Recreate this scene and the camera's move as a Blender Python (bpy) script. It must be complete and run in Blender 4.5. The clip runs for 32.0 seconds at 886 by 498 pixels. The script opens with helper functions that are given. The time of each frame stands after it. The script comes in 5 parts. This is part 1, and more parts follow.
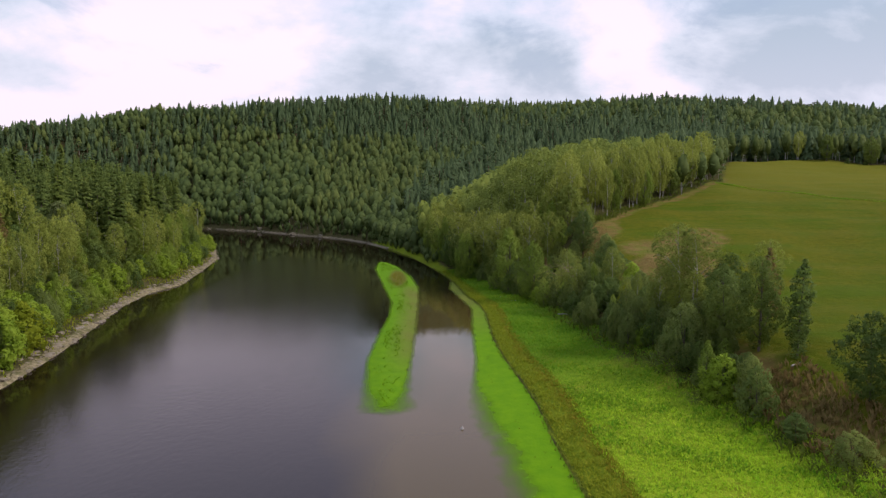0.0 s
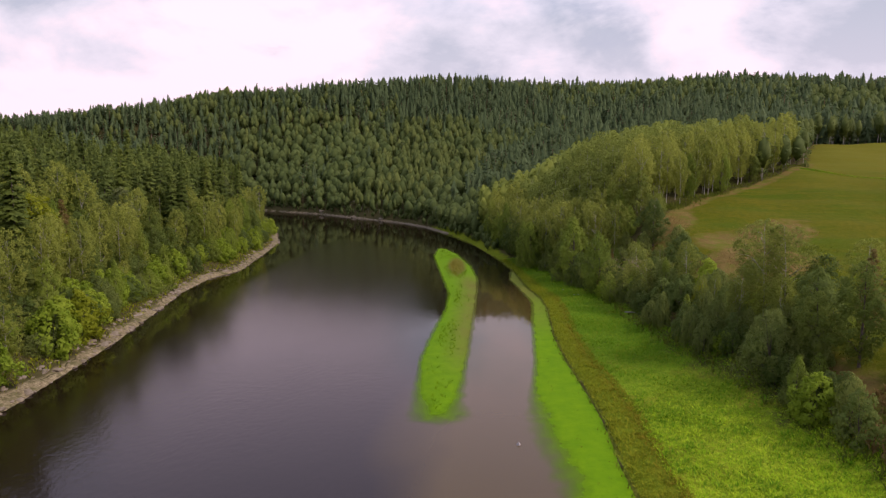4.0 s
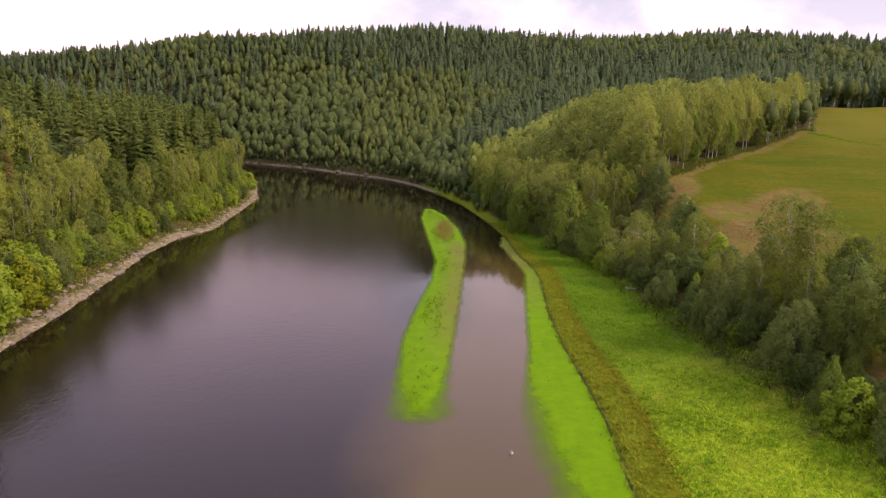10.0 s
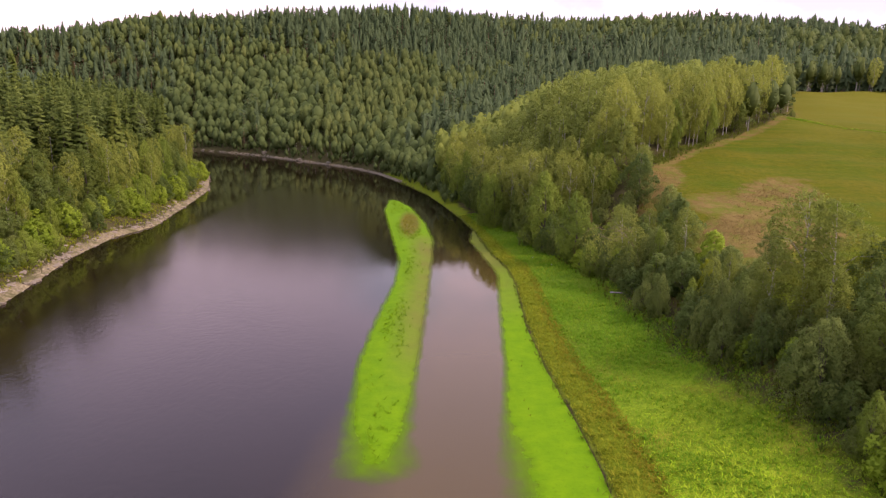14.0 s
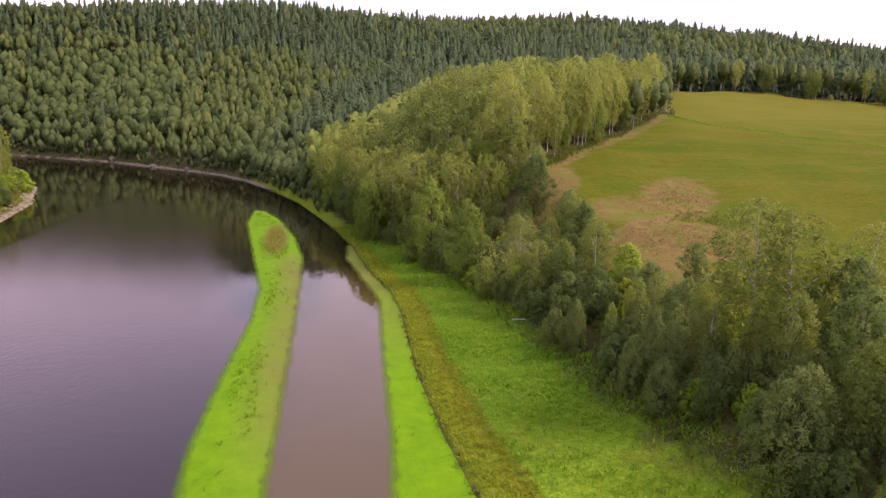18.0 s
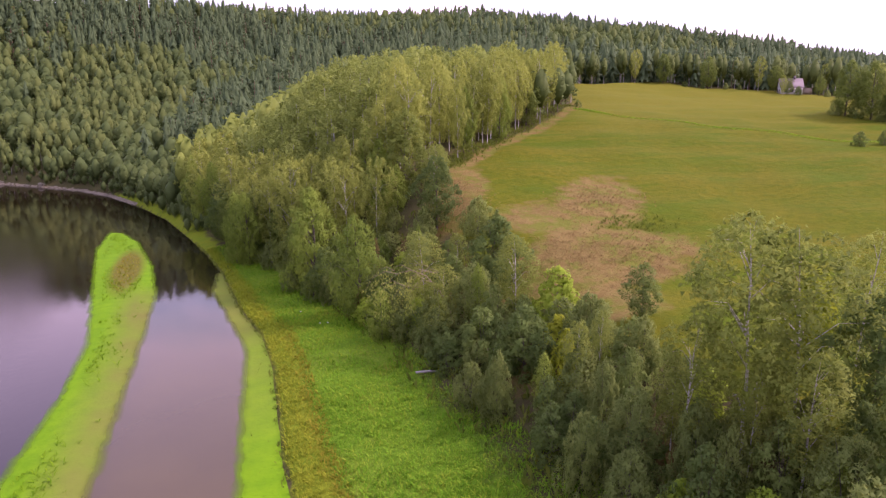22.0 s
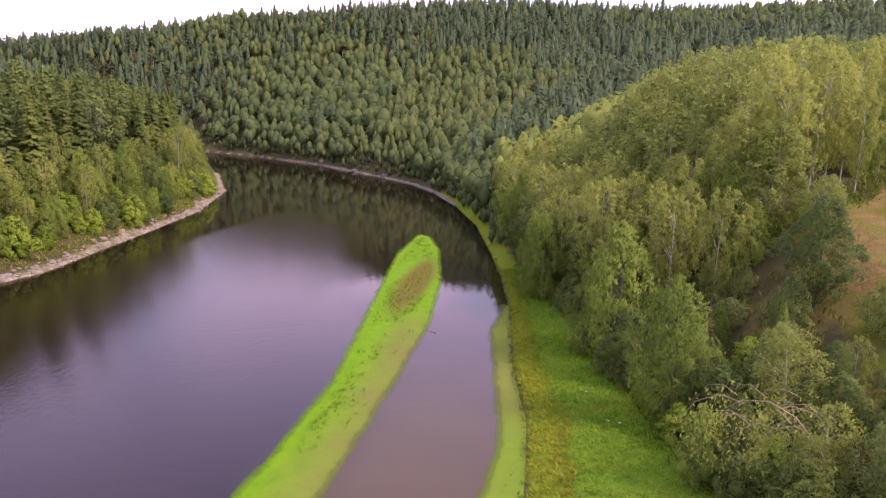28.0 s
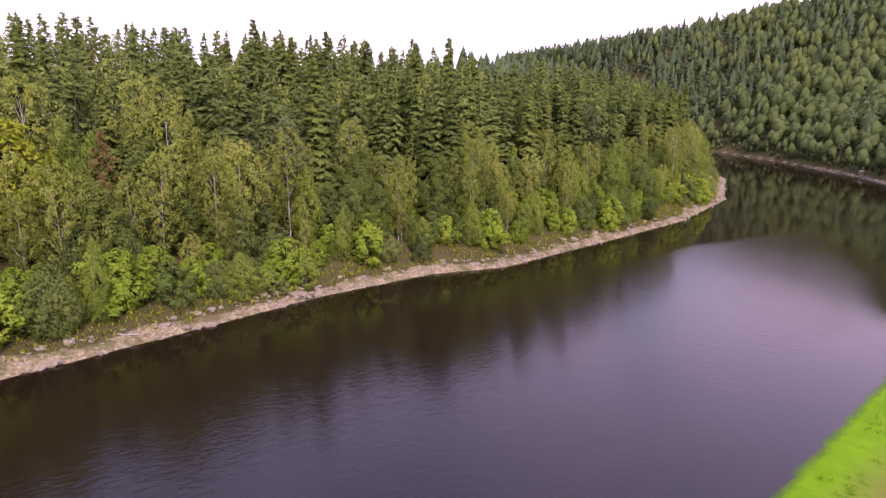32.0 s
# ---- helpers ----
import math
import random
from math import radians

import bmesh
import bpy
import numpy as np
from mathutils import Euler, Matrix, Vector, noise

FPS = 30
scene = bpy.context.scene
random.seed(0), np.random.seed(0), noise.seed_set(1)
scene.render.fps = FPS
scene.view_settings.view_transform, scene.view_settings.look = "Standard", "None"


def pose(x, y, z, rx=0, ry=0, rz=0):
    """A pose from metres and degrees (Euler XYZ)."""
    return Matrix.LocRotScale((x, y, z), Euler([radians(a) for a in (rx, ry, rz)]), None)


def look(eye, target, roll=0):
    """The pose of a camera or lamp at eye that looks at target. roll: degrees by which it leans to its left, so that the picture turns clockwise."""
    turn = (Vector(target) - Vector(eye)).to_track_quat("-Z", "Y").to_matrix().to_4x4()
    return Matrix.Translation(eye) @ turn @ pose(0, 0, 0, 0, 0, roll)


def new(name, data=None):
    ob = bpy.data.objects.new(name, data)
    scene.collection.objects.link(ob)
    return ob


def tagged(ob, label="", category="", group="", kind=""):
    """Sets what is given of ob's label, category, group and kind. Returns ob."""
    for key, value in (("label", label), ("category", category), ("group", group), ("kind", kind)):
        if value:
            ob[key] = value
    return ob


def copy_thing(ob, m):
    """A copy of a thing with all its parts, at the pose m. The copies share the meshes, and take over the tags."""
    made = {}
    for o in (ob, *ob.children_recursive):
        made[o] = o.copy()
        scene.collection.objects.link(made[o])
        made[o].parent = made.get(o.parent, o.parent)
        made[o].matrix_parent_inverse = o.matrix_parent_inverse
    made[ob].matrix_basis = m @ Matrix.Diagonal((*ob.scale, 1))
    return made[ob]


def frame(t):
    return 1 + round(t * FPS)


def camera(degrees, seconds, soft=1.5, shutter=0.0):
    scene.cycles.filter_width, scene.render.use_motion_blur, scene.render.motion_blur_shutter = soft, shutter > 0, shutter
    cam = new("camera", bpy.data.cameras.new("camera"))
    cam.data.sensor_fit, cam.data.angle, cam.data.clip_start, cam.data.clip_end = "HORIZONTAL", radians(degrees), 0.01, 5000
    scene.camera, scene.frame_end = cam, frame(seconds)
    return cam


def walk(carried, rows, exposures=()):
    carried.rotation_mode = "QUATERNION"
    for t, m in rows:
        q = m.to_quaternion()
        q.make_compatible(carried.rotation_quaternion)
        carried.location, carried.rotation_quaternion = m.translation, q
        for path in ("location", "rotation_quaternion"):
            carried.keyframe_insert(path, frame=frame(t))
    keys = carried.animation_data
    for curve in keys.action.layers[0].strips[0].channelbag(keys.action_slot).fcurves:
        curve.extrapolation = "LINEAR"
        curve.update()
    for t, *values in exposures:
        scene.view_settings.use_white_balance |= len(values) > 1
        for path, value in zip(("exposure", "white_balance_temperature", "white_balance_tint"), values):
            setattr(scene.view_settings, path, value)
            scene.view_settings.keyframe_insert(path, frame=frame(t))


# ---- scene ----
cam = camera(68.4, 32.0, soft=1.25)
PATH = [
    (0, (4.72, -114.22, 29.11), (8.538, -64.612, 24.192), -0.03),
    (0.5, (4.75, -113.67, 29.33), (7.817, -64.011, 24.336), -0.26),
    (1, (4.81, -113.05, 29.55), (7.163, -63.374, 24.343), -0.23),
    (1.5, (4.93, -112.38, 29.74), (6.714, -62.710, 24.256), -0.22),
    (2, (5.12, -111.62, 29.87), (6.319, -61.934, 24.377), -0.26),
    (2.5, (5.31, -110.76, 29.97), (5.902, -61.081, 24.331), -0.03),
    (4.5, (5.81, -106.53, 30.60), (3.644, -56.996, 24.153), 0.26),
    (5, (5.87, -105.33, 30.61), (2.049, -55.881, 24.294), 0.61),
    (5.5, (5.99, -104.29, 30.69), (1.093, -54.935, 24.380), 0.73),
    (6, (6.10, -103.34, 30.78), (0.264, -54.102, 24.341), 0.79),
    (6.5, (6.13, -102.45, 30.85), (0.323, -53.219, 24.290), 0.91),
    (7, (6.06, -101.62, 30.92), (0.732, -52.500, 23.275), 1.13),
    (7.5, (5.95, -100.90, 30.99), (2.616, -51.936, 21.437), 1.42),
    (8, (5.81, -100.25, 31.06), (4.363, -51.143, 21.785), 1.35),
    (8.5, (5.70, -99.55, 31.11), (5.118, -50.438, 21.761), 1.36),
    (9, (5.65, -98.71, 31.16), (5.392, -49.577, 21.874), 1.34),
    (9.5, (5.65, -97.68, 31.21), (5.389, -48.606, 21.656), 1.37),
    (10, (5.69, -96.47, 31.26), (5.758, -47.440, 21.455), 1.47),
    (10.5, (5.74, -95.09, 31.30), (5.637, -46.087, 21.373), 1.39),
    (11, (5.81, -93.60, 31.33), (6.466, -44.648, 21.162), 1.36),
    (11.5, (5.87, -92.02, 31.35), (7.260, -43.119, 21.019), 1.64),
    (12, (5.94, -90.37, 31.36), (6.283, -41.498, 20.789), 1.25),
    (12.5, (6.04, -88.66, 31.32), (7.452, -39.815, 20.726), 1.49),
    (13, (6.18, -86.86, 31.28), (8.501, -38.101, 20.474), 1.57),
    (13.5, (6.34, -84.93, 31.22), (9.110, -36.200, 20.399), 1.44),
    (14, (6.53, -82.87, 31.14), (9.019, -34.111, 20.337), 1.39),
    (14.5, (6.78, -80.70, 31.08), (9.139, -31.912, 20.399), 1.39),
    (16.5, (7.79, -71.83, 30.79), (10.988, -23.117, 19.996), 1.69),
    (17, (8.41, -69.12, 30.45), (15.137, -20.680, 20.049), 1.59),
    (17.5, (9.05, -66.38, 30.19), (18.483, -18.393, 19.762), 1.39),
    (18, (9.68, -63.63, 29.95), (20.977, -16.053, 19.510), 1.39),
    (18.5, (10.33, -60.99, 29.77), (24.085, -14.034, 19.454), 1.16),
    (19, (11.07, -58.47, 29.66), (26.969, -12.196, 19.347), 0.98),
    (19.5, (11.92, -56.01, 29.55), (29.080, -10.187, 19.285), 0.78),
    (20, (12.89, -53.58, 29.43), (30.823, -8.033, 19.228), 0.61),
    (20.5, (13.97, -51.15, 29.33), (32.945, -6.012, 19.193), 0.35),
    (21, (15.16, -48.77, 29.24), (34.258, -3.713, 18.967), 0.27),
    (21.5, (16.45, -46.51, 29.18), (34.916, -1.189, 18.920), -0.05),
    (22, (17.78, -44.44, 29.16), (35.691, 1.074, 18.765), -0.14),
    (22.5, (19.05, -42.58, 29.20), (35.226, 3.603, 18.926), -0.32),
    (23, (20.24, -40.70, 29.32), (28.477, 7.525, 19.009), -0.42),
    (23.5, (21.43, -38.61, 29.46), (18.009, 10.109, 18.741), -0.57),
    (24, (22.55, -36.53, 29.57), (14.754, 11.646, 18.675), 0.42),
    (24.5, (23.31, -34.35, 29.54), (16.210, 13.983, 18.904), 1.05),
    (25, (23.74, -32.09, 29.46), (17.392, 16.383, 18.948), 1.10),
    (25.5, (23.95, -29.76, 29.45), (17.522, 18.669, 18.793), 1.29),
    (27.5, (24.10, -21.19, 29.44), (18.011, 27.255, 18.682), 1.51),
    (28, (24.15, -18.73, 29.52), (18.087, 29.768, 18.978), 1.72),
    (28.5, (24.25, -16.12, 29.67), (17.198, 32.270, 19.243), 1.49),
    (29, (24.38, -13.06, 29.83), (13.348, 34.531, 19.193), 1.22),
    (29.5, (24.49, -9.74, 29.92), (4.087, 34.540, 18.834), 0.97),
    (30, (24.41, -6.69, 29.94), (-1.800, 34.349, 18.592), 1.19),
    (30.5, (24.08, -4.21, 29.97), (-2.750, 36.430, 18.626), 2.02),
    (31, (23.56, -2.15, 29.95), (-4.772, 37.460, 18.629), 2.26),
    (31.5, (22.86, -0.26, 29.75), (-10.472, 35.105, 17.996), 2.10),
    (32, (22.00, 1.75, 29.29), (-15.875, 32.258, 17.688), 1.21),
]
# The camera's picture is bluer and darker at first, then turns pinker and brighter.
walk(cam, [(t, look(eye, target, roll)) for t, eye, target, roll in PATH],
     exposures=[(0, -0.12, 6400, 29), (2.5, -0.10, 6700, 37), (6, -0.06, 7050, 44), (9, 0.22, 7200, 48),
                (14, 0.52, 7000, 51), (17, 0.60, 6850, 52), (20, 0.76, 6600, 64), (25, 0.90, 6300, 68), (32, 0.80, 6400, 64)])

# ---- daylight: a broken overcast, with a weak, wide sun behind the camera ----
SUN_EL, SUN_AZ = radians(44), radians(108)      # clockwise from +y


def build_world():
    w = bpy.data.worlds.new("world")
    scene.world = w
    w.use_nodes = True
    nt = w.node_tree
    nt.nodes.clear()
    n, l = nt.nodes.new, nt.links.new
    out = n("ShaderNodeOutputWorld")
    sky = n("ShaderNodeTexSky")
    sky.sky_type, sky.sun_disc = "NISHITA", False
    sky.sun_elevation, sky.sun_rotation = SUN_EL, SUN_AZ
    clear = n("ShaderNodeBackground")
    clear.inputs["Strength"].default_value = 0.12
    l(sky.outputs[0], clear.inputs["Color"])
    # A flat cloud deck: the direction over its own height gives the place on the deck.
    co = n("ShaderNodeTexCoord")
    sep = n("ShaderNodeSeparateXYZ")
    l(co.outputs["Generated"], sep.inputs[0])
    up = n("ShaderNodeMath")
    up.operation = "MAXIMUM"
    l(sep.outputs["Z"], up.inputs[0])
    up.inputs[1].default_value = 0.0
    lift = n("ShaderNodeMath")
    lift.operation = "ADD"
    l(up.outputs[0], lift.inputs[0])
    lift.inputs[1].default_value = 0.42
    px, py = n("ShaderNodeMath"), n("ShaderNodeMath")
    px.operation = py.operation = "DIVIDE"
    l(sep.outputs["X"], px.inputs[0])
    l(lift.outputs[0], px.inputs[1])
    l(sep.outputs["Y"], py.inputs[0])
    l(lift.outputs[0], py.inputs[1])
    deck = n("ShaderNodeCombineXYZ")
    l(px.outputs[0], deck.inputs[0])
    l(py.outputs[0], deck.inputs[1])
    deck.inputs[2].default_value = 0.6
    big, fine = n("ShaderNodeTexNoise"), n("ShaderNodeTexNoise")
    for tex, scale, detail, rough in ((big, 1.5, 8, 0.5), (fine, 3.6, 7, 0.6)):
        tex.inputs["Scale"].default_value = scale
        tex.inputs["Detail"].default_value = detail
        tex.inputs["Roughness"].default_value = rough
        tex.inputs["Distortion"].default_value = 0.3
        l(deck.outputs[0], tex.inputs["Vector"])
    body = n("ShaderNodeValToRGB")
    e = body.color_ramp.elements
    e[0].position, e[0].color = 0.42, (0.40, 0.58, 0.65, 1)
    e[1].position, e[1].color = 0.54, (1.14, 1.08, 1.09, 1)
    m = e.new(0.48)
    m.color = (0.72, 0.87, 0.92, 1)
    mixn = n("ShaderNodeMix")
    mixn.data_type = "FLOAT"
    mixn.inputs["Factor"].default_value = 0.24
    l(big.outputs["Fac"], mixn.inputs["A"])
    l(fine.outputs["Fac"], mixn.inputs["B"])
    l(mixn.outputs["Result"], body.inputs["Fac"])
    # paler towards the horizon, where the deck thins into haze
    pale = n("ShaderNodeMapRange")
    for key, v in (("From Min", 0.07), ("From Max", 0.26), ("To Min", 0.50), ("To Max", 0.05)):
        pale.inputs[key].default_value = v
    l(sep.outputs["Z"], pale.inputs["Value"])
    hazy = n("ShaderNodeMix")
    hazy.data_type = "RGBA"
    hazy.inputs["B"].default_value = (0.93, 0.94, 0.98, 1)
    l(pale.outputs["Result"], hazy.inputs["Factor"])
    l(body.outputs["Color"], hazy.inputs["A"])
    # the deck is thinner and bluer overhead
    thin = n("ShaderNodeMapRange")
    for key, v in (("From Min", 0.20), ("From Max", 0.45), ("To Min", 0.0), ("To Max", 0.62)):
        thin.inputs[key].default_value = v
    l(sep.outputs["Z"], thin.inputs["Value"])
    blue = n("ShaderNodeMix")
    blue.data_type = "RGBA"
    blue.inputs["B"].default_value = (0.60, 0.80, 1.12, 1)
    l(thin.outputs["Result"], blue.inputs["Factor"])
    l(hazy.outputs["Result"], blue.inputs["A"])
    cloud = n("ShaderNodeBackground")
    # an overcast sky is brighter overhead than near the horizon
    glow = n("ShaderNodeMapRange")
    for key, v in (("From Min", 0.18), ("From Max", 0.9), ("To Min", 1.0), ("To Max", 0.95)):
        glow.inputs[key].default_value = v
    l(sep.outputs["Z"], glow.inputs["Value"])
    l(glow.outputs["Result"], cloud.inputs["Strength"])
    l(blue.outputs["Result"], cloud.inputs["Color"])
    cover = n("ShaderNodeMapRange")
    cover.inputs["From Min"].default_value, cover.inputs["From Max"].default_value = 0.28, 0.42
    cover.inputs["To Min"].default_value, cover.inputs["To Max"].default_value = 0.75, 1.0
    l(fine.outputs["Fac"], cover.inputs["Value"])
    mix = n("ShaderNodeMixShader")
    l(cover.outputs["Result"], mix.inputs["Fac"])
    l(clear.outputs[0], mix.inputs[1])
    l(cloud.outputs[0], mix.inputs[2])
    l(mix.outputs[0], out.inputs["Surface"])


build_world()
sun = new("sun", bpy.data.lights.new("sun", "SUN"))
sun.data.energy, sun.data.angle, sun.data.color = 3.0, radians(16), (1.0, 0.95, 0.86)
sun.matrix_world = look((300 * math.sin(SUN_AZ) * math.cos(SUN_EL), 300 * math.cos(SUN_AZ) * math.cos(SUN_EL), 300 * math.sin(SUN_EL)), (0, 0, 0))

# ---- materials ----


class Nodes:
    """A short hand for node materials."""

    def __init__(self, name):
        self.mat = bpy.data.materials.new(name)
        self.mat.use_nodes = True
        self.nt = self.mat.node_tree
        self.nt.nodes.clear()
        self.out = self.node("ShaderNodeOutputMaterial")

    def node(self, kind, **props):
        n = self.nt.nodes.new(kind)
        for k, v in props.items():
            if k == "operation":
                n.operation = v
            elif k == "data_type":
                n.data_type = v
            elif k == "blend_type":
                n.blend_type = v
        return n

    def link(self, a, b):
        self.nt.links.new(a, b)

    def put(self, socket, value):
        if hasattr(value, "is_linked"):
            self.link(value, socket)
        elif isinstance(value, tuple) and len(value) == 3 and socket.type == "RGBA":
            socket.default_value = (*value, 1)
        else:
            socket.default_value = value

    def place(self):
        return self.node("ShaderNodeNewGeometry").outputs["Position"]

    def local(self):
        return self.node("ShaderNodeTexCoord").outputs["Object"]

    def noise(self, scale, detail=4.0, rough=0.55, vector=None, distort=0.0):
        n = self.node("ShaderNodeTexNoise")
        self.put(n.inputs["Scale"], scale)
        self.put(n.inputs["Detail"], detail)
        self.put(n.inputs["Roughness"], rough)
        self.put(n.inputs["Distortion"], distort)
        self.link(vector if vector is not None else self.place(), n.inputs["Vector"])
        return n.outputs["Fac"]

    def attr(self, name):
        n = self.node("ShaderNodeAttribute")
        n.attribute_name = name
        return n.outputs["Fac"]

    def ramp(self, fac, stops):
        n = self.node("ShaderNodeValToRGB")
        e = n.color_ramp.elements
        while len(e) < len(stops):
            e.new(0.5)
        for k, (p, c) in enumerate(stops):
            e[k].position, e[k].color = p, (*c, 1)
        self.put(n.inputs["Fac"], fac)
        return n.outputs["Color"]

    def span(self, value, a, b, c=0.0, d=1.0):
        n = self.node("ShaderNodeMapRange")
        for key, v in (("Value", value), ("From Min", a), ("From Max", b), ("To Min", c), ("To Max", d)):
            self.put(n.inputs[key], v)
        return n.outputs["Result"]

    def math(self, op, a, b=0.0):
        n = self.node("ShaderNodeMath", operation=op)
        self.put(n.inputs[0], a)
        self.put(n.inputs[1], b)
        return n.outputs[0]

    def mix(self, fac, a, b, how="MIX"):
        n = self.node("ShaderNodeMix", data_type="RGBA", blend_type=how)
        self.put(n.inputs["Factor"], fac)
        self.put(n.inputs["A"], a)
        self.put(n.inputs["B"], b)
        return n.outputs["Result"]

    def bump(self, height, strength=0.4, distance=0.05):
        n = self.node("ShaderNodeBump")
        n.inputs["Strength"].default_value, n.inputs["Distance"].default_value = strength, distance
        self.link(height, n.inputs["Height"])
        return n.outputs["Normal"]

    def surface(self, color, rough=0.8, normal=None, **more):
        n = self.node("ShaderNodeBsdfPrincipled")
        self.put(n.inputs["Base Color"], color)
        self.put(n.inputs["Roughness"], rough)
        if normal is not None:
            self.link(normal, n.inputs["Normal"])
        for key, v in more.items():
            self.put(n.inputs[key.replace("_", " ")], v)
        self.link(n.outputs[0], self.out.inputs["Surface"])
        return self.mat


def leaf_material(name, dark, mid, light, by_tree=None, thin=0.46, spread=0.5, grain=0.16):
    """Leaves: the hue varies from tree to tree, from bough to bough and from spray to spray, and some light comes through."""
    m = Nodes(name)
    tree = m.attr("tint") if by_tree else m.node("ShaderNodeObjectInfo").outputs["Random"]
    spray = m.node("ShaderNodeNewGeometry").outputs["Random Per Island"]
    bough = m.span(m.noise(0.55, 2.0, 0.6), 0.28, 0.72)
    f = m.math("ADD", m.math("MULTIPLY", tree, spread), m.math("MULTIPLY", spray, grain))
    f = m.math("ADD", f, m.math("MULTIPLY", bough, 1.0 - spread - grain))
    col = m.ramp(f, [(0.12, dark), (0.5, mid), (0.90, light)])
    d, t = m.node("ShaderNodeBsdfPrincipled"), m.node("ShaderNodeBsdfTranslucent")
    m.put(d.inputs["Base Color"], col)
    m.put(d.inputs["Roughness"], 0.62)
    m.put(d.inputs["Specular IOR Level"], 0.06)
    m.put(t.inputs["Color"], m.mix(0.4, col, tuple(min(1.0, 1.4 * v) for v in light)))
    s = m.node("ShaderNodeMixShader")
    m.put(s.inputs["Fac"], thin)
    m.link(d.outputs[0], s.inputs[1])
    m.link(t.outputs[0], s.inputs[2])
    m.link(s.outputs[0], m.out.inputs["Surface"])
    return m.mat


def bark_material(name, base, marks, scale=3.0, cut=0.6):
    m = Nodes(name)
    sq = m.node("ShaderNodeMapping")
    sq.inputs["Scale"].default_value = (1.0, 1.0, 2.6)
    m.link(m.local(), sq.inputs["Vector"])
    f = m.noise(scale, 5.0, 0.65, sq.outputs[0])
    g = m.noise(0.5, 2.0)
    col = m.mix(m.span(f, cut - 0.05, cut + 0.05), base, marks)
    col = m.mix(m.span(g, 0.3, 0.8, 0.0, 0.45), col, tuple(v * 0.55 for v in base))
    return m.surface(col, 0.85, m.bump(f, 0.5, 0.03))


M = {}
M["birch_leaf"] = leaf_material("birch_leaf", (0.131, 0.170, 0.029), (0.224, 0.270, 0.046), (0.334, 0.373, 0.069))
M["airy_leaf"] = leaf_material("airy_leaf", (0.100, 0.137, 0.023), (0.171, 0.217, 0.037), (0.255, 0.300, 0.055))
M["broad_leaf"] = leaf_material("broad_leaf", (0.073, 0.114, 0.021), (0.124, 0.175, 0.031), (0.192, 0.243, 0.046))
M["aspen_leaf"] = leaf_material("aspen_leaf", (0.100, 0.161, 0.023), (0.169, 0.245, 0.034), (0.255, 0.332, 0.048))
M["dark_leaf"] = leaf_material("dark_leaf", (0.065, 0.107, 0.026), (0.107, 0.164, 0.037), (0.173, 0.232, 0.051))
M["willow_leaf"] = leaf_material("willow_leaf", (0.095, 0.135, 0.033), (0.155, 0.206, 0.048), (0.229, 0.278, 0.064))
M["bright_leaf"] = leaf_material("bright_leaf", (0.120, 0.204, 0.019), (0.204, 0.306, 0.026), (0.312, 0.408, 0.041))
M["yellow_leaf"] = leaf_material("yellow_leaf", (0.125, 0.180, 0.012), (0.195, 0.245, 0.015), (0.296, 0.330, 0.022))
M["rust_leaf"] = leaf_material("rust_leaf", (0.13, 0.105, 0.034), (0.19, 0.140, 0.045), (0.25, 0.185, 0.055))
M["needle"] = leaf_material("needle", (0.062, 0.098, 0.021), (0.110, 0.158, 0.029), (0.180, 0.228, 0.038), thin=0.36)
M["pine_needle"] = leaf_material("pine_needle", (0.075, 0.100, 0.036), (0.105, 0.138, 0.046), (0.15, 0.18, 0.06), thin=0.3)
# Hillside needles: distance haze is mixed into the base colour, bluer and flatter.
M["hazed_needle"] = leaf_material("hazed_needle", (0.068, 0.110, 0.046), (0.087, 0.134, 0.053), (0.110, 0.160, 0.063), True, 0.30, 0.5, 0.12)
M["bank_needle"] = leaf_material("bank_needle", (0.080, 0.122, 0.028), (0.124, 0.176, 0.038), (0.186, 0.242, 0.049), True, 0.34, 0.45, 0.15)
M["wood_birch"] = leaf_material("wood_birch", (0.126, 0.172, 0.031), (0.192, 0.246, 0.046), (0.277, 0.331, 0.063), True, 0.38, 0.40, 0.15)
# Hillside leaves also carry some bluish distance haze in their colour.
M["hazed_leaf"] = leaf_material("hazed_leaf", (0.071, 0.109, 0.032), (0.090, 0.132, 0.036), (0.116, 0.160, 0.043), True, 0.34, 0.5, 0.12)
M["hazed_birch"] = leaf_material("hazed_birch", (0.087, 0.124, 0.033), (0.113, 0.152, 0.038), (0.146, 0.183, 0.046), True, 0.34, 0.5, 0.12)
M["birch_bark"] = bark_material("birch_bark", (0.42, 0.395, 0.345), (0.07, 0.06, 0.05), 2.2, 0.58)
M["bark"] = bark_material("bark", (0.11, 0.085, 0.06), (0.05, 0.04, 0.03), 4.0, 0.52)
M["pine_bark"] = bark_material("pine_bark", (0.22, 0.12, 0.065), (0.10, 0.065, 0.04), 4.0, 0.55)
M["pale_wood"] = bark_material("pale_wood", (0.27, 0.21, 0.11), (0.14, 0.10, 0.055), 4.0, 0.6)
M["dead_wood"] = bark_material("dead_wood", (0.34, 0.31, 0.26), (0.18, 0.15, 0.12), 4.0, 0.6)


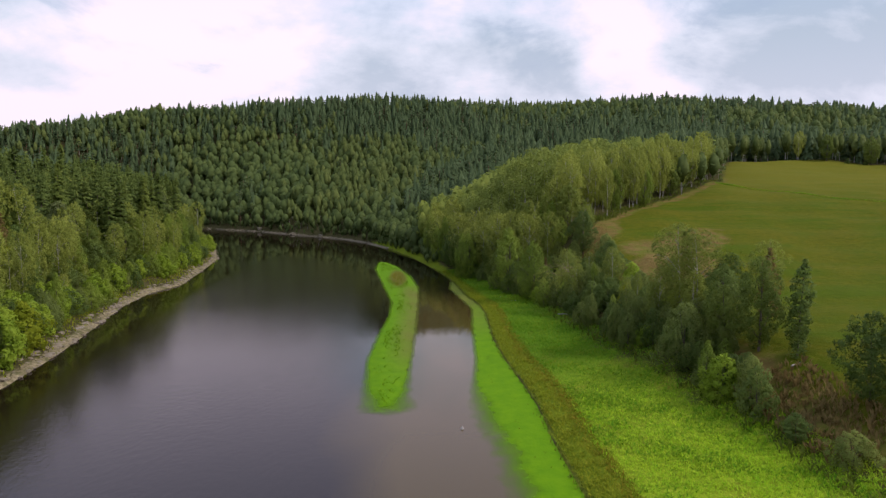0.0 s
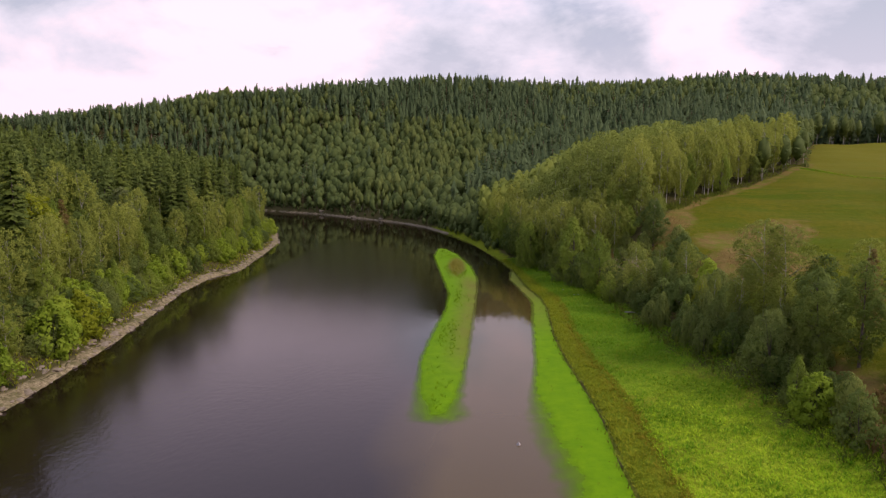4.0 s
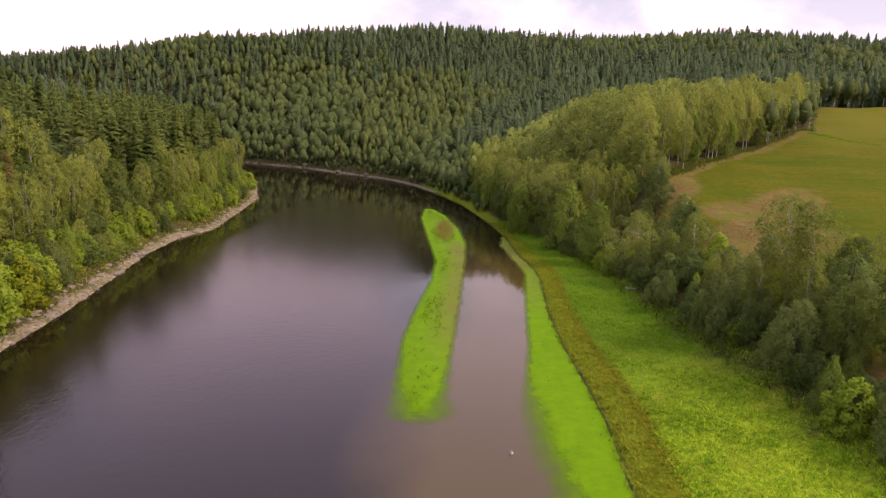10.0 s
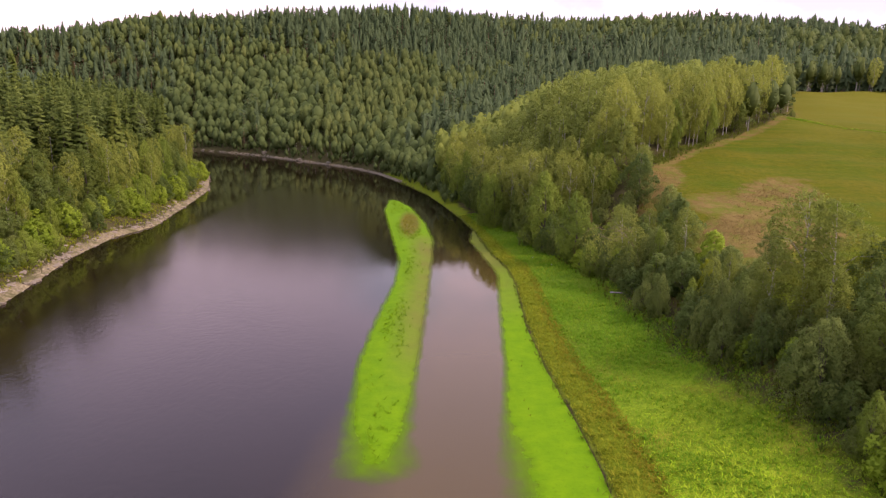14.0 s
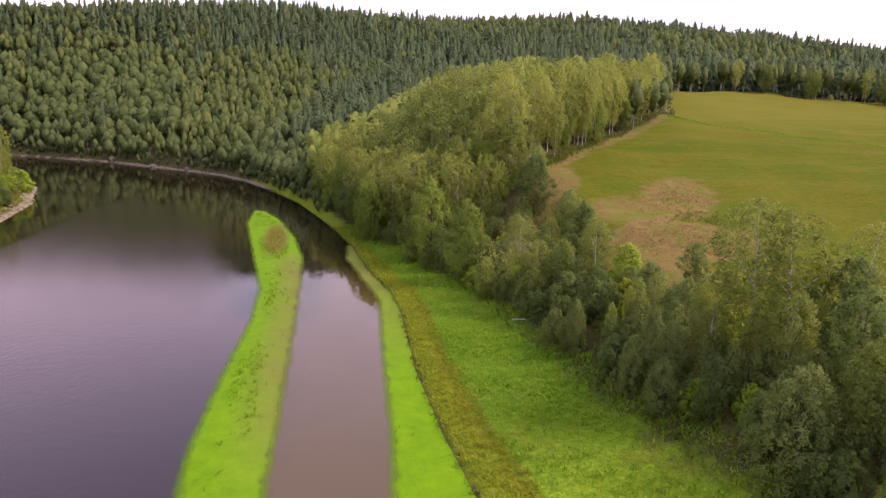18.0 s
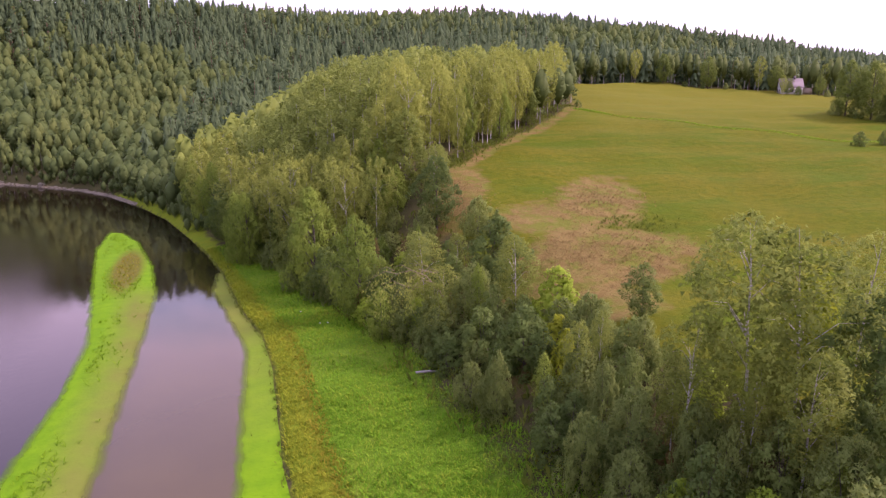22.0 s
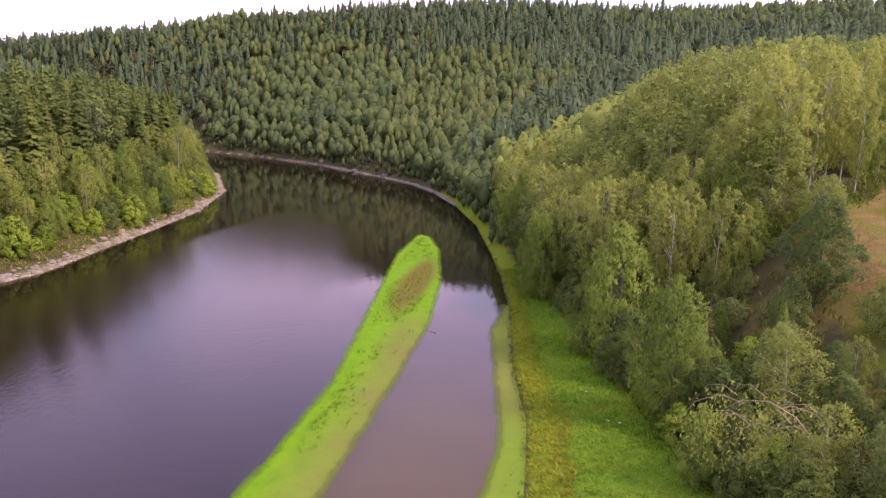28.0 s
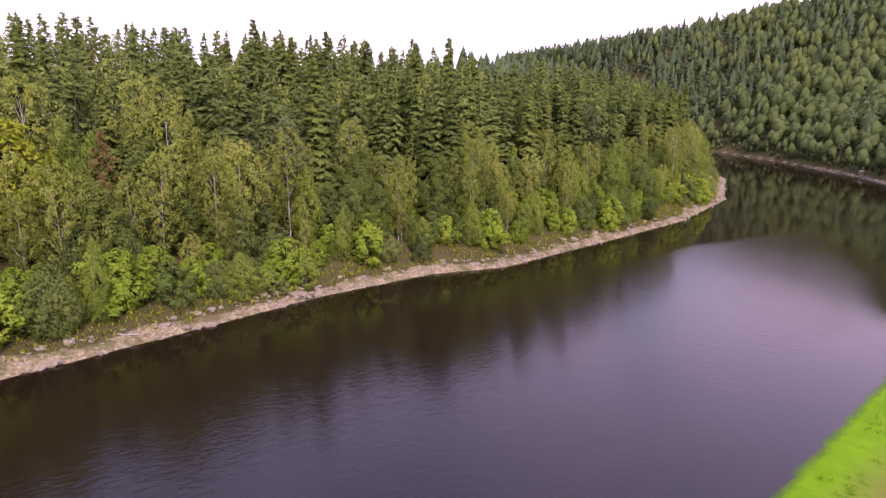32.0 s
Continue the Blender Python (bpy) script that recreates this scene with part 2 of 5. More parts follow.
def ground_material():
    """Meadow, sedge band, pasture, bracken patch, forest floor and stony bank on one sheet of ground."""
    m = Nodes("ground")
    p = m.place()
    fine, mid, big = m.noise(2.6, 5.0, 0.65), m.noise(0.45, 5.0, 0.6), m.noise(0.06, 4.0, 0.55)
    wob = m.math("MULTIPLY", m.math("SUBTRACT", m.noise(0.3, 5.0, 0.65), 0.5), 1.1)

    def zone(name, lo=0.35, hi=0.65):
        a = m.attr(name)
        return m.span(m.math("ADD", a, wob), lo, hi)

    forest = m.mix(mid, (0.045, 0.042, 0.016), (0.085, 0.068, 0.030))
    forest = m.mix(m.span(fine, 0.45, 0.7), forest, (0.06, 0.075, 0.016))
    meadow = m.mix(m.span(mid, 0.35, 0.7), (0.078, 0.182, 0.007), (0.130, 0.240, 0.011))
    meadow = m.mix(m.span(big, 0.5, 0.72, 0.0, 0.55), meadow, (0.24, 0.24, 0.035))
    meadow = m.mix(m.span(fine, 0.35, 0.65, 0.0, 0.5), meadow, (0.075, 0.180, 0.012))
    clump = m.noise(1.1, 6.0, 0.7, None, 0.6)
    xyz = m.node("ShaderNodeSeparateXYZ")
    m.link(p, xyz.inputs[0])
    # Lusher lime growth in the south; its sunlit brightness is put into the colour.
    south = m.span(m.math("ADD", xyz.outputs["Y"], m.math("MULTIPLY", big, 30.0)), -32.0, 12.0, 0.8, 0.0)
    meadow = m.mix(south, meadow, m.mix(fine, (0.245, 0.375, 0.012), (0.400, 0.465, 0.030)))
    meadow = m.mix(m.span(clump, 0.46, 0.6, 0.0, 0.55), meadow, (0.060, 0.130, 0.007))
    meadow = m.mix(m.span(m.noise(0.13, 4.0, 0.6), 0.52, 0.66, 0.0, 0.6), meadow, (0.20, 0.185, 0.02))
    field = m.mix(m.span(big, 0.40, 0.62), (0.059, 0.097, 0.003), (0.100, 0.102, 0.005))
    stripes = m.node("ShaderNodeMapping")
    stripes.inputs["Rotation"].default_value = (0, 0, radians(32))
    stripes.inputs["Scale"].default_value = (0.02, 0.16, 1.0)
    m.link(p, stripes.inputs["Vector"])
    mown = m.noise(1.0, 4.0, 0.6, stripes.outputs[0])
    field = m.mix(m.span(mown, 0.44, 0.60, 0.0, 0.8), field, (0.112, 0.104, 0.007))
    field = m.mix(m.span(mid, 0.35, 0.7, 0.0, 0.4), field, (0.041, 0.076, 0.002))
    field = m.mix(m.span(m.noise(0.9, 6.0, 0.7, None, 0.5), 0.42, 0.62, 0.0, 0.55), field, (0.043, 0.069, 0.003))
    field = m.mix(m.span(m.noise(3.5, 5.0, 0.7), 0.5, 0.66, 0.0, 0.4), field, (0.135, 0.126, 0.011))
    north = m.span(m.math("ADD", xyz.outputs["Y"], m.math("MULTIPLY", mown, 60.0)), 120.0, 175.0, 0.0, 0.65)
    field = m.mix(north, field, m.mix(mid, (0.112, 0.116, 0.010), (0.155, 0.142, 0.015)))
    dry = m.mix(m.span(mid, 0.3, 0.7), (0.125, 0.084, 0.024), (0.180, 0.130, 0.038))
    dry = m.mix(m.span(fine, 0.5, 0.7, 0.0, 0.5), dry, (0.13, 0.15, 0.03))
    dry = m.mix(m.span(m.noise(0.22, 5.0, 0.65), 0.45, 0.58, 0.0, 0.8), dry, (0.095, 0.12, 0.012))
    band = m.mix(m.span(mid, 0.35, 0.7), (0.112, 0.172, 0.008), (0.155, 0.185, 0.010))
    stone = m.mix(m.span(fine, 0.35, 0.65), (0.105, 0.084, 0.042), (0.32, 0.275, 0.155))
    stone = m.mix(m.span(mid, 0.45, 0.62, 0.0, 0.85), stone, (0.085, 0.085, 0.03))
    col = m.mix(zone("z_field"), forest, field)
    col = m.mix(zone("z_dry"), col, dry)
    col = m.mix(zone("z_meadow"), col, meadow)
    col = m.mix(zone("z_band"), col, band)
    col = m.mix(zone("z_stone"), col, stone)
    wet = m.attr("z_wet")
    col = m.mix(m.span(wet, 0.3, 0.7, 0.0, 0.5), col, (0.06, 0.05, 0.02))
    h = m.math("ADD", m.math("MULTIPLY", mid, 1.2), m.math("MULTIPLY", fine, 0.5))
    return m.surface(col, 0.95, m.bump(h, 0.9, 0.35), Specular_IOR_Level=0.04)


def water_material():
    """Dark peaty water; thick with silt in the shallow bay between the bar and the bank."""
    m = Nodes("water")
    silt = m.span(m.math("ADD", m.attr("z_silt"), m.math("MULTIPLY", m.math("SUBTRACT", m.noise(0.08, 4.0), 0.5), 0.35)), 0.2, 0.9)
    col = m.mix(silt, (0.010, 0.006, 0.003), (0.072, 0.050, 0.014))
    st = m.node("ShaderNodeMapping")
    st.inputs["Rotation"].default_value = (0, 0, radians(-12))
    st.inputs["Scale"].default_value = (1.0, 0.55, 1.0)
    m.link(m.place(), st.inputs["Vector"])
    wind = m.span(m.math("ADD", m.attr("z_wind"), m.math("MULTIPLY", m.math("SUBTRACT", m.noise(0.07, 5.0, 0.6), 0.5), 0.5)), 0.25, 0.75)
    ripple = m.noise(1.7, 4.0, 0.6, st.outputs[0], 0.5)
    swell = m.noise(0.30, 2.0, 0.5, st.outputs[0])
    gust = m.span(m.noise(0.03, 3.0), 0.35, 0.65, 0.5, 1.0)
    force = m.math("ADD", m.math("MULTIPLY", m.math("MULTIPLY", wind, gust), 0.95), 0.16)
    h = m.math("ADD", m.math("MULTIPLY", ripple, force), m.math("MULTIPLY", swell, 0.3))
    rough = m.math("ADD", m.math("MULTIPLY", wind, 0.10), 0.014)
    return m.surface(col, rough, m.bump(h, 0.36, 0.09), IOR=1.34)


def algae_material():
    m = Nodes("algae")
    mid, fine, big = m.noise(0.5, 5.0, 0.65), m.noise(3.0, 4.0, 0.6), m.noise(0.10, 3.0)
    col = m.mix(m.span(mid, 0.3, 0.7), (0.072, 0.192, 0.0015), (0.112, 0.250, 0.002))
    col = m.mix(m.span(fine, 0.55, 0.75, 0.0, 0.5), col, (0.050, 0.125, 0.002))
    pale = m.attr("z_silt")
    col = m.mix(m.math("MULTIPLY", pale, m.span(big, 0.25, 0.7, 0.45, 1.0)), col, (0.125, 0.130, 0.026))
    col = m.mix(m.span(m.attr("z_dry"), 0.2, 0.8), col, m.mix(mid, (0.085, 0.100, 0.010), (0.125, 0.110, 0.020)))
    a = m.math("ADD", m.attr("z_edge"), m.math("MULTIPLY", m.math("SUBTRACT", m.noise(0.35, 6.0, 0.7), 0.5), 0.55))
    a = m.span(a, 0.2, 0.72)
    d, t, s = m.node("ShaderNodeBsdfPrincipled"), m.node("ShaderNodeBsdfTransparent"), m.node("ShaderNodeMixShader")
    m.put(d.inputs["Base Color"], col)
    m.put(d.inputs["Roughness"], 0.75)
    m.put(d.inputs["Specular IOR Level"], 0.04)
    m.link(m.bump(m.math("ADD", fine, mid), 0.6, 0.08), d.inputs["Normal"])
    m.link(a, s.inputs["Fac"])
    m.link(t.outputs[0], s.inputs[1])
    m.link(d.outputs[0], s.inputs[2])
    m.link(s.outputs[0], m.out.inputs["Surface"])
    return m.mat


M["ground"], M["water"], M["algae"] = ground_material(), water_material(), algae_material()


def stone_material():
    m = Nodes("stone")
    r = m.node("ShaderNodeObjectInfo").outputs["Random"]
    i = m.node("ShaderNodeNewGeometry").outputs["Random Per Island"]
    f, g = m.noise(2.5, 5.0, 0.65), m.noise(9.0, 3.0)
    col = m.mix(m.span(f, 0.3, 0.7), (0.165, 0.138, 0.085), (0.30, 0.255, 0.165))
    col = m.mix(m.math("MULTIPLY", m.math("ADD", r, i), 0.3), col, (0.14, 0.115, 0.08))
    col = m.mix(m.span(g, 0.58, 0.72, 0.0, 0.6), col, (0.12, 0.12, 0.06))
    return m.surface(col, 0.9, m.bump(f, 0.6, 0.06))


M["stone"] = stone_material()


def blade_material(name, a, b, c):
    m = Nodes(name)
    i = m.node("ShaderNodeNewGeometry").outputs["Random Per Island"]
    f = m.math("ADD", m.math("MULTIPLY", i, 0.5), m.math("MULTIPLY", m.noise(0.16, 4.0, 0.6), 0.6))
    col = m.ramp(f, [(0.2, a), (0.52, b), (0.85, c)])
    d, t, x = m.node("ShaderNodeBsdfPrincipled"), m.node("ShaderNodeBsdfTranslucent"), m.node("ShaderNodeMixShader")
    m.put(d.inputs["Base Color"], col)
    m.put(d.inputs["Roughness"], 0.7)
    m.put(d.inputs["Specular IOR Level"], 0.05)
    m.put(t.inputs["Color"], col)
    m.put(x.inputs["Fac"], 0.45)
    m.link(d.outputs[0], x.inputs[1])
    m.link(t.outputs[0], x.inputs[2])
    m.link(x.outputs[0], m.out.inputs["Surface"])
    return m.mat


M["meadow_blade"] = blade_material("meadow_blade", (0.079, 0.231, 0.008), (0.138, 0.320, 0.013), (0.275, 0.347, 0.024))
# Lime weeds of the southern meadow: the sunshine on them is painted in.
M["sunlit_lime_blade"] = blade_material("sunlit_lime_blade", (0.235, 0.470, 0.013), (0.336, 0.551, 0.019), (0.457, 0.578, 0.029))
M["sedge_blade"] = blade_material("sedge_blade", (0.162, 0.234, 0.012), (0.228, 0.282, 0.014), (0.312, 0.306, 0.022))
M["rusty_blade"] = blade_material("rusty_blade", (0.149, 0.196, 0.011), (0.218, 0.218, 0.014), (0.322, 0.236, 0.023))
M["bar_blade"] = blade_material("bar_blade", (0.074, 0.188, 0.004), (0.119, 0.248, 0.005), (0.175, 0.302, 0.008))
M["reed_blade"] = blade_material("reed_blade", (0.07, 0.11, 0.012), (0.11, 0.15, 0.018), (0.16, 0.185, 0.025))
M["bracken_blade"] = blade_material("bracken_blade", (0.156, 0.110, 0.038), (0.216, 0.156, 0.055), (0.288, 0.210, 0.074))

# ---- the lie of the land (metres; the river is at z = 0) ----
LEFT_SHORE = [(-50, -400), (-50, -120), (-50.5, -30), (-53, 0), (-57.3, 28), (-60.3, 46), (-60.8, 66), (-56.8, 79), (-58, 90), (-60.5, 115), (-64.3, 147), (-76, 188), (-104, 240), (-150, 262), (-260, 285), (-420, 300), (-700, 300)]
FAR_SHORE = [(-700, 385), (-420, 385), (-260, 376), (-172, 358), (-125, 332), (-78, 297), (-51, 268), (-34, 250), (-20, 233), (-8, 211), (2.2, 183), (11.8, 148), (17.3, 117), (20.5, 96), (22.5, 78), (23.6, 54), (25.4, 40), (25.2, 28), (23.4, 7), (23, -9), (23.5, -23), (23.5, -32), (22.5, -46), (22, -80), (22, -400)]
RIDGE = [(-900, 430, 42), (-420, 440, 53), (-300, 428, 61), (-262, 446, 68), (-215, 476, 82), (-125, 456, 83), (-30, 470, 92), (30, 470, 91), (100, 440, 84), (226, 405, 86), (335, 380, 77), (497, 400, 63), (640, 390, 57), (1000, 340, 54)]
BAR = [(-0.5, 132), (-1.2, 110), (1, 84), (3, 62), (4.4, 46), (3.8, 28), (1.6, 8), (0.4, -8), (0.8, -23), (2.2, -31.5), (5.2, -31.5), (6.4, -22), (7.4, -9), (8.6, 8), (9.8, 28), (10.9, 48), (11.6, 68), (10.2, 90), (6.2, 117), (2.2, 130)]
FLOAT_EDGE = [(21.9, 79), (20.6, 66), (22.0, 50), (23.2, 36), (20.8, 15), (18.5, -8), (16.6, -22), (16.6, -35), (17.4, -46), (17.5, -70)]
PASTURE = [(54, -400), (50, -60), (54, -10), (51, 25), (58, 60), (68, 74), (82, 89), (133, 136), (150, 165), (178, 214), (205, 224), (232, 216), (262, 192), (300, 172), (380, 130), (440, 40), (440, -400)]


def seg_dist(px, py, line, closed=False):
    """The distance to a line of points, and how far along it (in points) the nearest place lies."""
    pts = np.array(line, float)
    if closed:
        pts = np.vstack([pts, pts[:1]])
    best, where = np.full(np.shape(px), 1e9), np.zeros(np.shape(px))
    for k in range(len(pts) - 1):
        (ax, ay), (bx, by) = pts[k, :2], pts[k + 1, :2]
        dx, dy = bx - ax, by - ay
        s = np.clip(((px - ax) * dx + (py - ay) * dy) / (dx * dx + dy * dy), 0, 1)
        d = np.hypot(px - ax - s * dx, py - ay - s * dy)
        near = d < best
        best, where = np.where(near, d, best), np.where(near, k + s, where)
    return best, where


def inside(px, py, poly):
    hit = np.zeros(np.shape(px), bool)
    for (ax, ay), (bx, by) in zip(poly, poly[1:] + poly[:1]):
        if ay == by:
            continue
        c = ((ay > py) != (by > py)) & (px < (bx - ax) * (py - ay) / (by - ay) + ax)
        hit ^= c
    return hit


def ease(v, a, b):
    s = np.clip((np.asarray(v, float) - a) / (b - a), 0, 1)
    return s * s * (3 - 2 * s)


RIVER = LEFT_SHORE + FAR_SHORE


def waves(x, y):
    """A gentle unevenness of the ground."""
    return (np.sin(x * 0.061 + 1.3 * np.sin(y * 0.043)) * np.cos(y * 0.052 + 0.7) + 0.5 * np.sin(x * 0.17 + y * 0.11) * np.cos(y * 0.19 - x * 0.07))


def land(x, y):
    """Height of the ground, and what was worked out on the way."""
    x, y = np.asarray(x, float), np.asarray(y, float)
    dl, _ = seg_dist(x, y, LEFT_SHORE)
    df, kf = seg_dist(x, y, FAR_SHORE)
    wet = inside(x, y, RIVER)
    left = (dl < df) & ~wet
    d = np.where(wet, -np.minimum(dl, df), np.where(left, dl, df))
    dr, kr = seg_dist(x, y, [r[:2] for r in RIDGE])
    zr = np.interp(kr, range(len(RIDGE)), [r[2] for r in RIDGE])
    # left bank: a stony edge, then a wooded slope
    z_left = np.minimum(d, 4) * 0.34 + 19.0 * (1 - np.exp(-np.maximum(d - 4, 0) * 0.030)) + np.maximum(d - 60, 0) * 0.05
    # far hill: up to the ridge and slowly down behind it
    s = d / (d + dr + 1e-6)
    z_hill = np.minimum(d, 4) * 0.35 + zr * s * (0.86 + 0.14 * s)
    over = (y > np.interp(x, [r[0] for r in RIDGE], [r[1] for r in RIDGE])) & (x < 900)
    z_hill = np.where(over, zr - 0.04 * dr, z_hill)
    # right bank: a flat meadow, a scarp with scrub, then a pasture that climbs away to the woods
    low = 0.35 * ease(d, 0, 1.2) + 0.085 * np.minimum(d, 14)
    pasture = 9.8 + 0.145 * np.clip(y - 12, 0, 206) + 0.02 * np.minimum(y - 12, 0) + 0.012 * np.clip(d - 34, 0, 150)
    foot = 11 + 7 * (1 - ease(y, -55, -15))
    up = ease(d, foot, foot + 25)
    z_right = low * (1 - up) + pasture * up
    begin = 75 + 150 * ease(x, 95, 190)
    w = 1 - ease(y, begin, begin + 100)
    knoll = 10.5 * np.exp(-((x - 78) / 48) ** 2 - ((y - 142) / 42) ** 2) * ease(d, 5, 45)
    z_hill = z_hill + knoll
    z_right = z_right + knoll * 0.5
    z = np.where(left, z_left, w * z_right + (1 - w) * z_hill)
    z = np.where(wet, np.maximum(-0.30 * -d, -3.0), z)
    z = z + np.where(wet, 0, waves(x, y) * 0.9 * ease(d, 10, 60))
    far = ease(np.hypot(x, y - 100), 900, 1800)
    z = np.where(wet, z, z * (1 - far) + 40 * far)
    return z, d, left, wet, kf


def height(x, y):
    return float(land(np.array([x]), np.array([y]))[0][0])


def mesh_of(name, verts, faces_flat, sizes, mats, attrs=(), smooth=False, mat_index=None, normals=None):
    """A mesh from numpy arrays."""
    me = bpy.data.meshes.new(name)
    verts = np.asarray(verts, np.float32)
    faces_flat, sizes = np.asarray(faces_flat, np.int32), np.asarray(sizes, np.int32)
    me.vertices.add(len(verts))
    me.vertices.foreach_set("co", verts.ravel())
    me.loops.add(len(faces_flat))
    me.loops.foreach_set("vertex_index", faces_flat)
    me.polygons.add(len(sizes))
    me.polygons.foreach_set("loop_start", np.concatenate([[0], np.cumsum(sizes)[:-1]]).astype(np.int32))
    if mat_index is not None:
        me.polygons.foreach_set("material_index", np.asarray(mat_index, np.int32))
    if smooth:
        me.polygons.foreach_set("use_smooth", np.ones(len(sizes), bool))
    for m in mats:
        me.materials.append(m)
    for key, values in attrs:
        a = me.attributes.new(key, "FLOAT", "POINT")
        a.data.foreach_set("value", np.asarray(values, np.float32))
    me.update(calc_edges=True)
    me.validate()
    if normals is not None:
        a = me.attributes.new("custom_normal", "FLOAT_VECTOR", "POINT")
        a.data.foreach_set("vector", np.asarray(normals, np.float32).ravel())
        me.update()
    return me


def steps(*runs):
    """Coordinates with different spacings: (start, spacing) ... end."""
    out = []
    for (a, h), (b, _) in zip(runs, runs[1:]):
        out.append(np.arange(a, b - h * 0.3, h))
    return np.concatenate(out + [[runs[-1][0]]])


def grid_mesh(name, xs, ys, height_of, mat, attrs_of):
    gx, gy = np.meshgrid(xs, ys)
    z, attrs = height_of(gx, gy), attrs_of(gx, gy)
    nx, ny = len(xs), len(ys)
    i = (np.arange(ny - 1)[:, None] * nx + np.arange(nx - 1)).ravel()
    quads = np.stack([i, i + 1, i + nx + 1, i + nx], -1)
    return mesh_of(name, np.stack([gx, gy, z], -1).reshape(-1, 3), quads.ravel(), np.full(len(quads), 4), [mat], [(k, v.ravel()) for k, v in attrs], True)


def ground_zones(gx, gy):
    z, d, left, wet, kf = land(gx, gy)
    right = ~left & ~wet
    past = inside(gx, gy, PASTURE)
    edge, _ = seg_dist(gx, gy, PASTURE, True)
    field = np.clip(0.5 + np.where(past, edge, -edge) * 0.12, 0, 1)
    south = 1 - ease(gy, 85, 125)
    meadow = right * south * np.clip(1.5 - np.abs(d - 8) / (7.5 + 7.5 * (1 - ease(gy, -50, -5))), 0, 1) * (1 - 0.6 * ease(gy, 70, 110))
    width = np.interp(gy, [-60, -20, 20, 60, 90], [4.5, 4.0, 3.0, 2.4, 1.0])
    band = right * south * np.clip(1.4 - np.abs(d - width * 0.55) / (width * 0.6), 0, 1)
    band = np.maximum(band, right * ease(gy, 80, 105) * (1 - ease(gy, 185, 225)) * np.clip(1.3 - d / 4.5, 0, 1))
    dry = np.zeros_like(gx)
    for cx, cy, rx, ry, turn in ((66, 22, 15, 8, 0.25), (80, 44, 17, 6.5, 0.85), (66, 36, 7, 8, 0.5), (60, 56, 5, 14, -0.5), (58, 10, 6, 5, 0), (37.5, 42, 2.5, 7, 0.1), (35, 50, 2, 6, 0.1)):
        c, s = math.cos(turn), math.sin(turn)
        u, v = (gx - cx) * c + (gy - cy) * s, -(gx - cx) * s + (gy - cy) * c
        dry = np.maximum(dry, np.clip(1.5 - np.hypot(u / rx, v / ry), 0, 1))
    dry = np.maximum(dry, right * past * np.clip(1.05 - np.abs(edge - 1) / 4, 0, 1) * (gy > 60) * (gy < 150))
    dry = np.maximum(dry, right * (1 - ease(gy, 40, 70)) * np.clip(1 - np.abs(d - 24 - 4 * (gy < -30)) / 7, 0, 1) * 0.7)
    stone = left * np.clip(1.0 - np.abs(d - 0.8) / 1.9, 0, 1)
    damp = np.clip(1.0 - np.abs(d - 0.2) / 0.7, 0, 1) * right * south + np.clip(-d, 0, 1)
    return [("z_field", field), ("z_meadow", np.clip(meadow, 0, 1)), ("z_band", np.clip(band, 0, 1)), ("z_dry", np.clip(dry, 0, 1)), ("z_stone", np.clip(stone, 0, 1)), ("z_wet", np.clip(damp, 0, 1))]


XS = steps((-3500, 250), (-1000, 60), (-460, 7), (-190, 2.6), (-72, 1.2), (-48, 2.4), (-24, 1.0), (10, 0.7), (50, 1.6), (140, 5), (260, 12), (560, 40), (1000, 250), (3500, 1))
YS = steps((-2500, 250), (-500, 50), (-150, 6), (-70, 1.6), (130, 1.6), (240, 3), (320, 5), (560, 12), (640, 30), (1000, 250), (4500, 1))
ground = tagged(new("ground", grid_mesh("ground", XS, YS, lambda x, y: land(x, y)[0], M["ground"], ground_zones)),
                "rolling river valley ground with meadow, pasture and forest floor", "ground", kind="structure")


WIND = [(-44, -420), (-46, 0), (-50, 60), (-46, 140), (-40, 160), (-16, 130), (-6, 94), (-1, 45), (-2, -420)]


def water_zones(gx, gy):
    db, _ = seg_dist(gx, gy, BAR, True)
    inb = inside(gx, gy, BAR)
    tip = np.clip(1.1 - np.hypot((gx - 5) / 11, (gy + 36) / 26), 0, 1)
    side = np.interp(gy, [-60, -32, 8, 48, 90], [2, 2, 6, 8, 8])
    bay = ease(gx, side - 7, side + 6) * (1 - ease(gy, 25, 85)) * (0.75 + 0.25 * (1 - ease(gy, -40, 30)))
    south = ease(gx, -16, 14) * (1 - ease(gy, -80, -30)) * 0.8
    e, _ = seg_dist(gx, gy, WIND, True)
    wind = np.clip(0.5 + np.where(inside(gx, gy, WIND), e, -e) * np.where(gx < -30, 0.16, 0.07), 0, 1)
    return [("z_silt", np.clip(np.maximum(np.maximum(bay, south), 0.8 * tip), 0, 1)), ("z_wind", wind)]


WX = steps((-700, 40), (-140, 6), (-52, 2), (28, 20), (40, 1))
WY = steps((-400, 20), (-80, 3), (140, 8), (430, 1))
tagged(new("water", grid_mesh("water", WX, WY, lambda x, y: x * 0, M["water"], water_zones)),
       "dark peaty river water with slight ripples", "river", kind="structure")


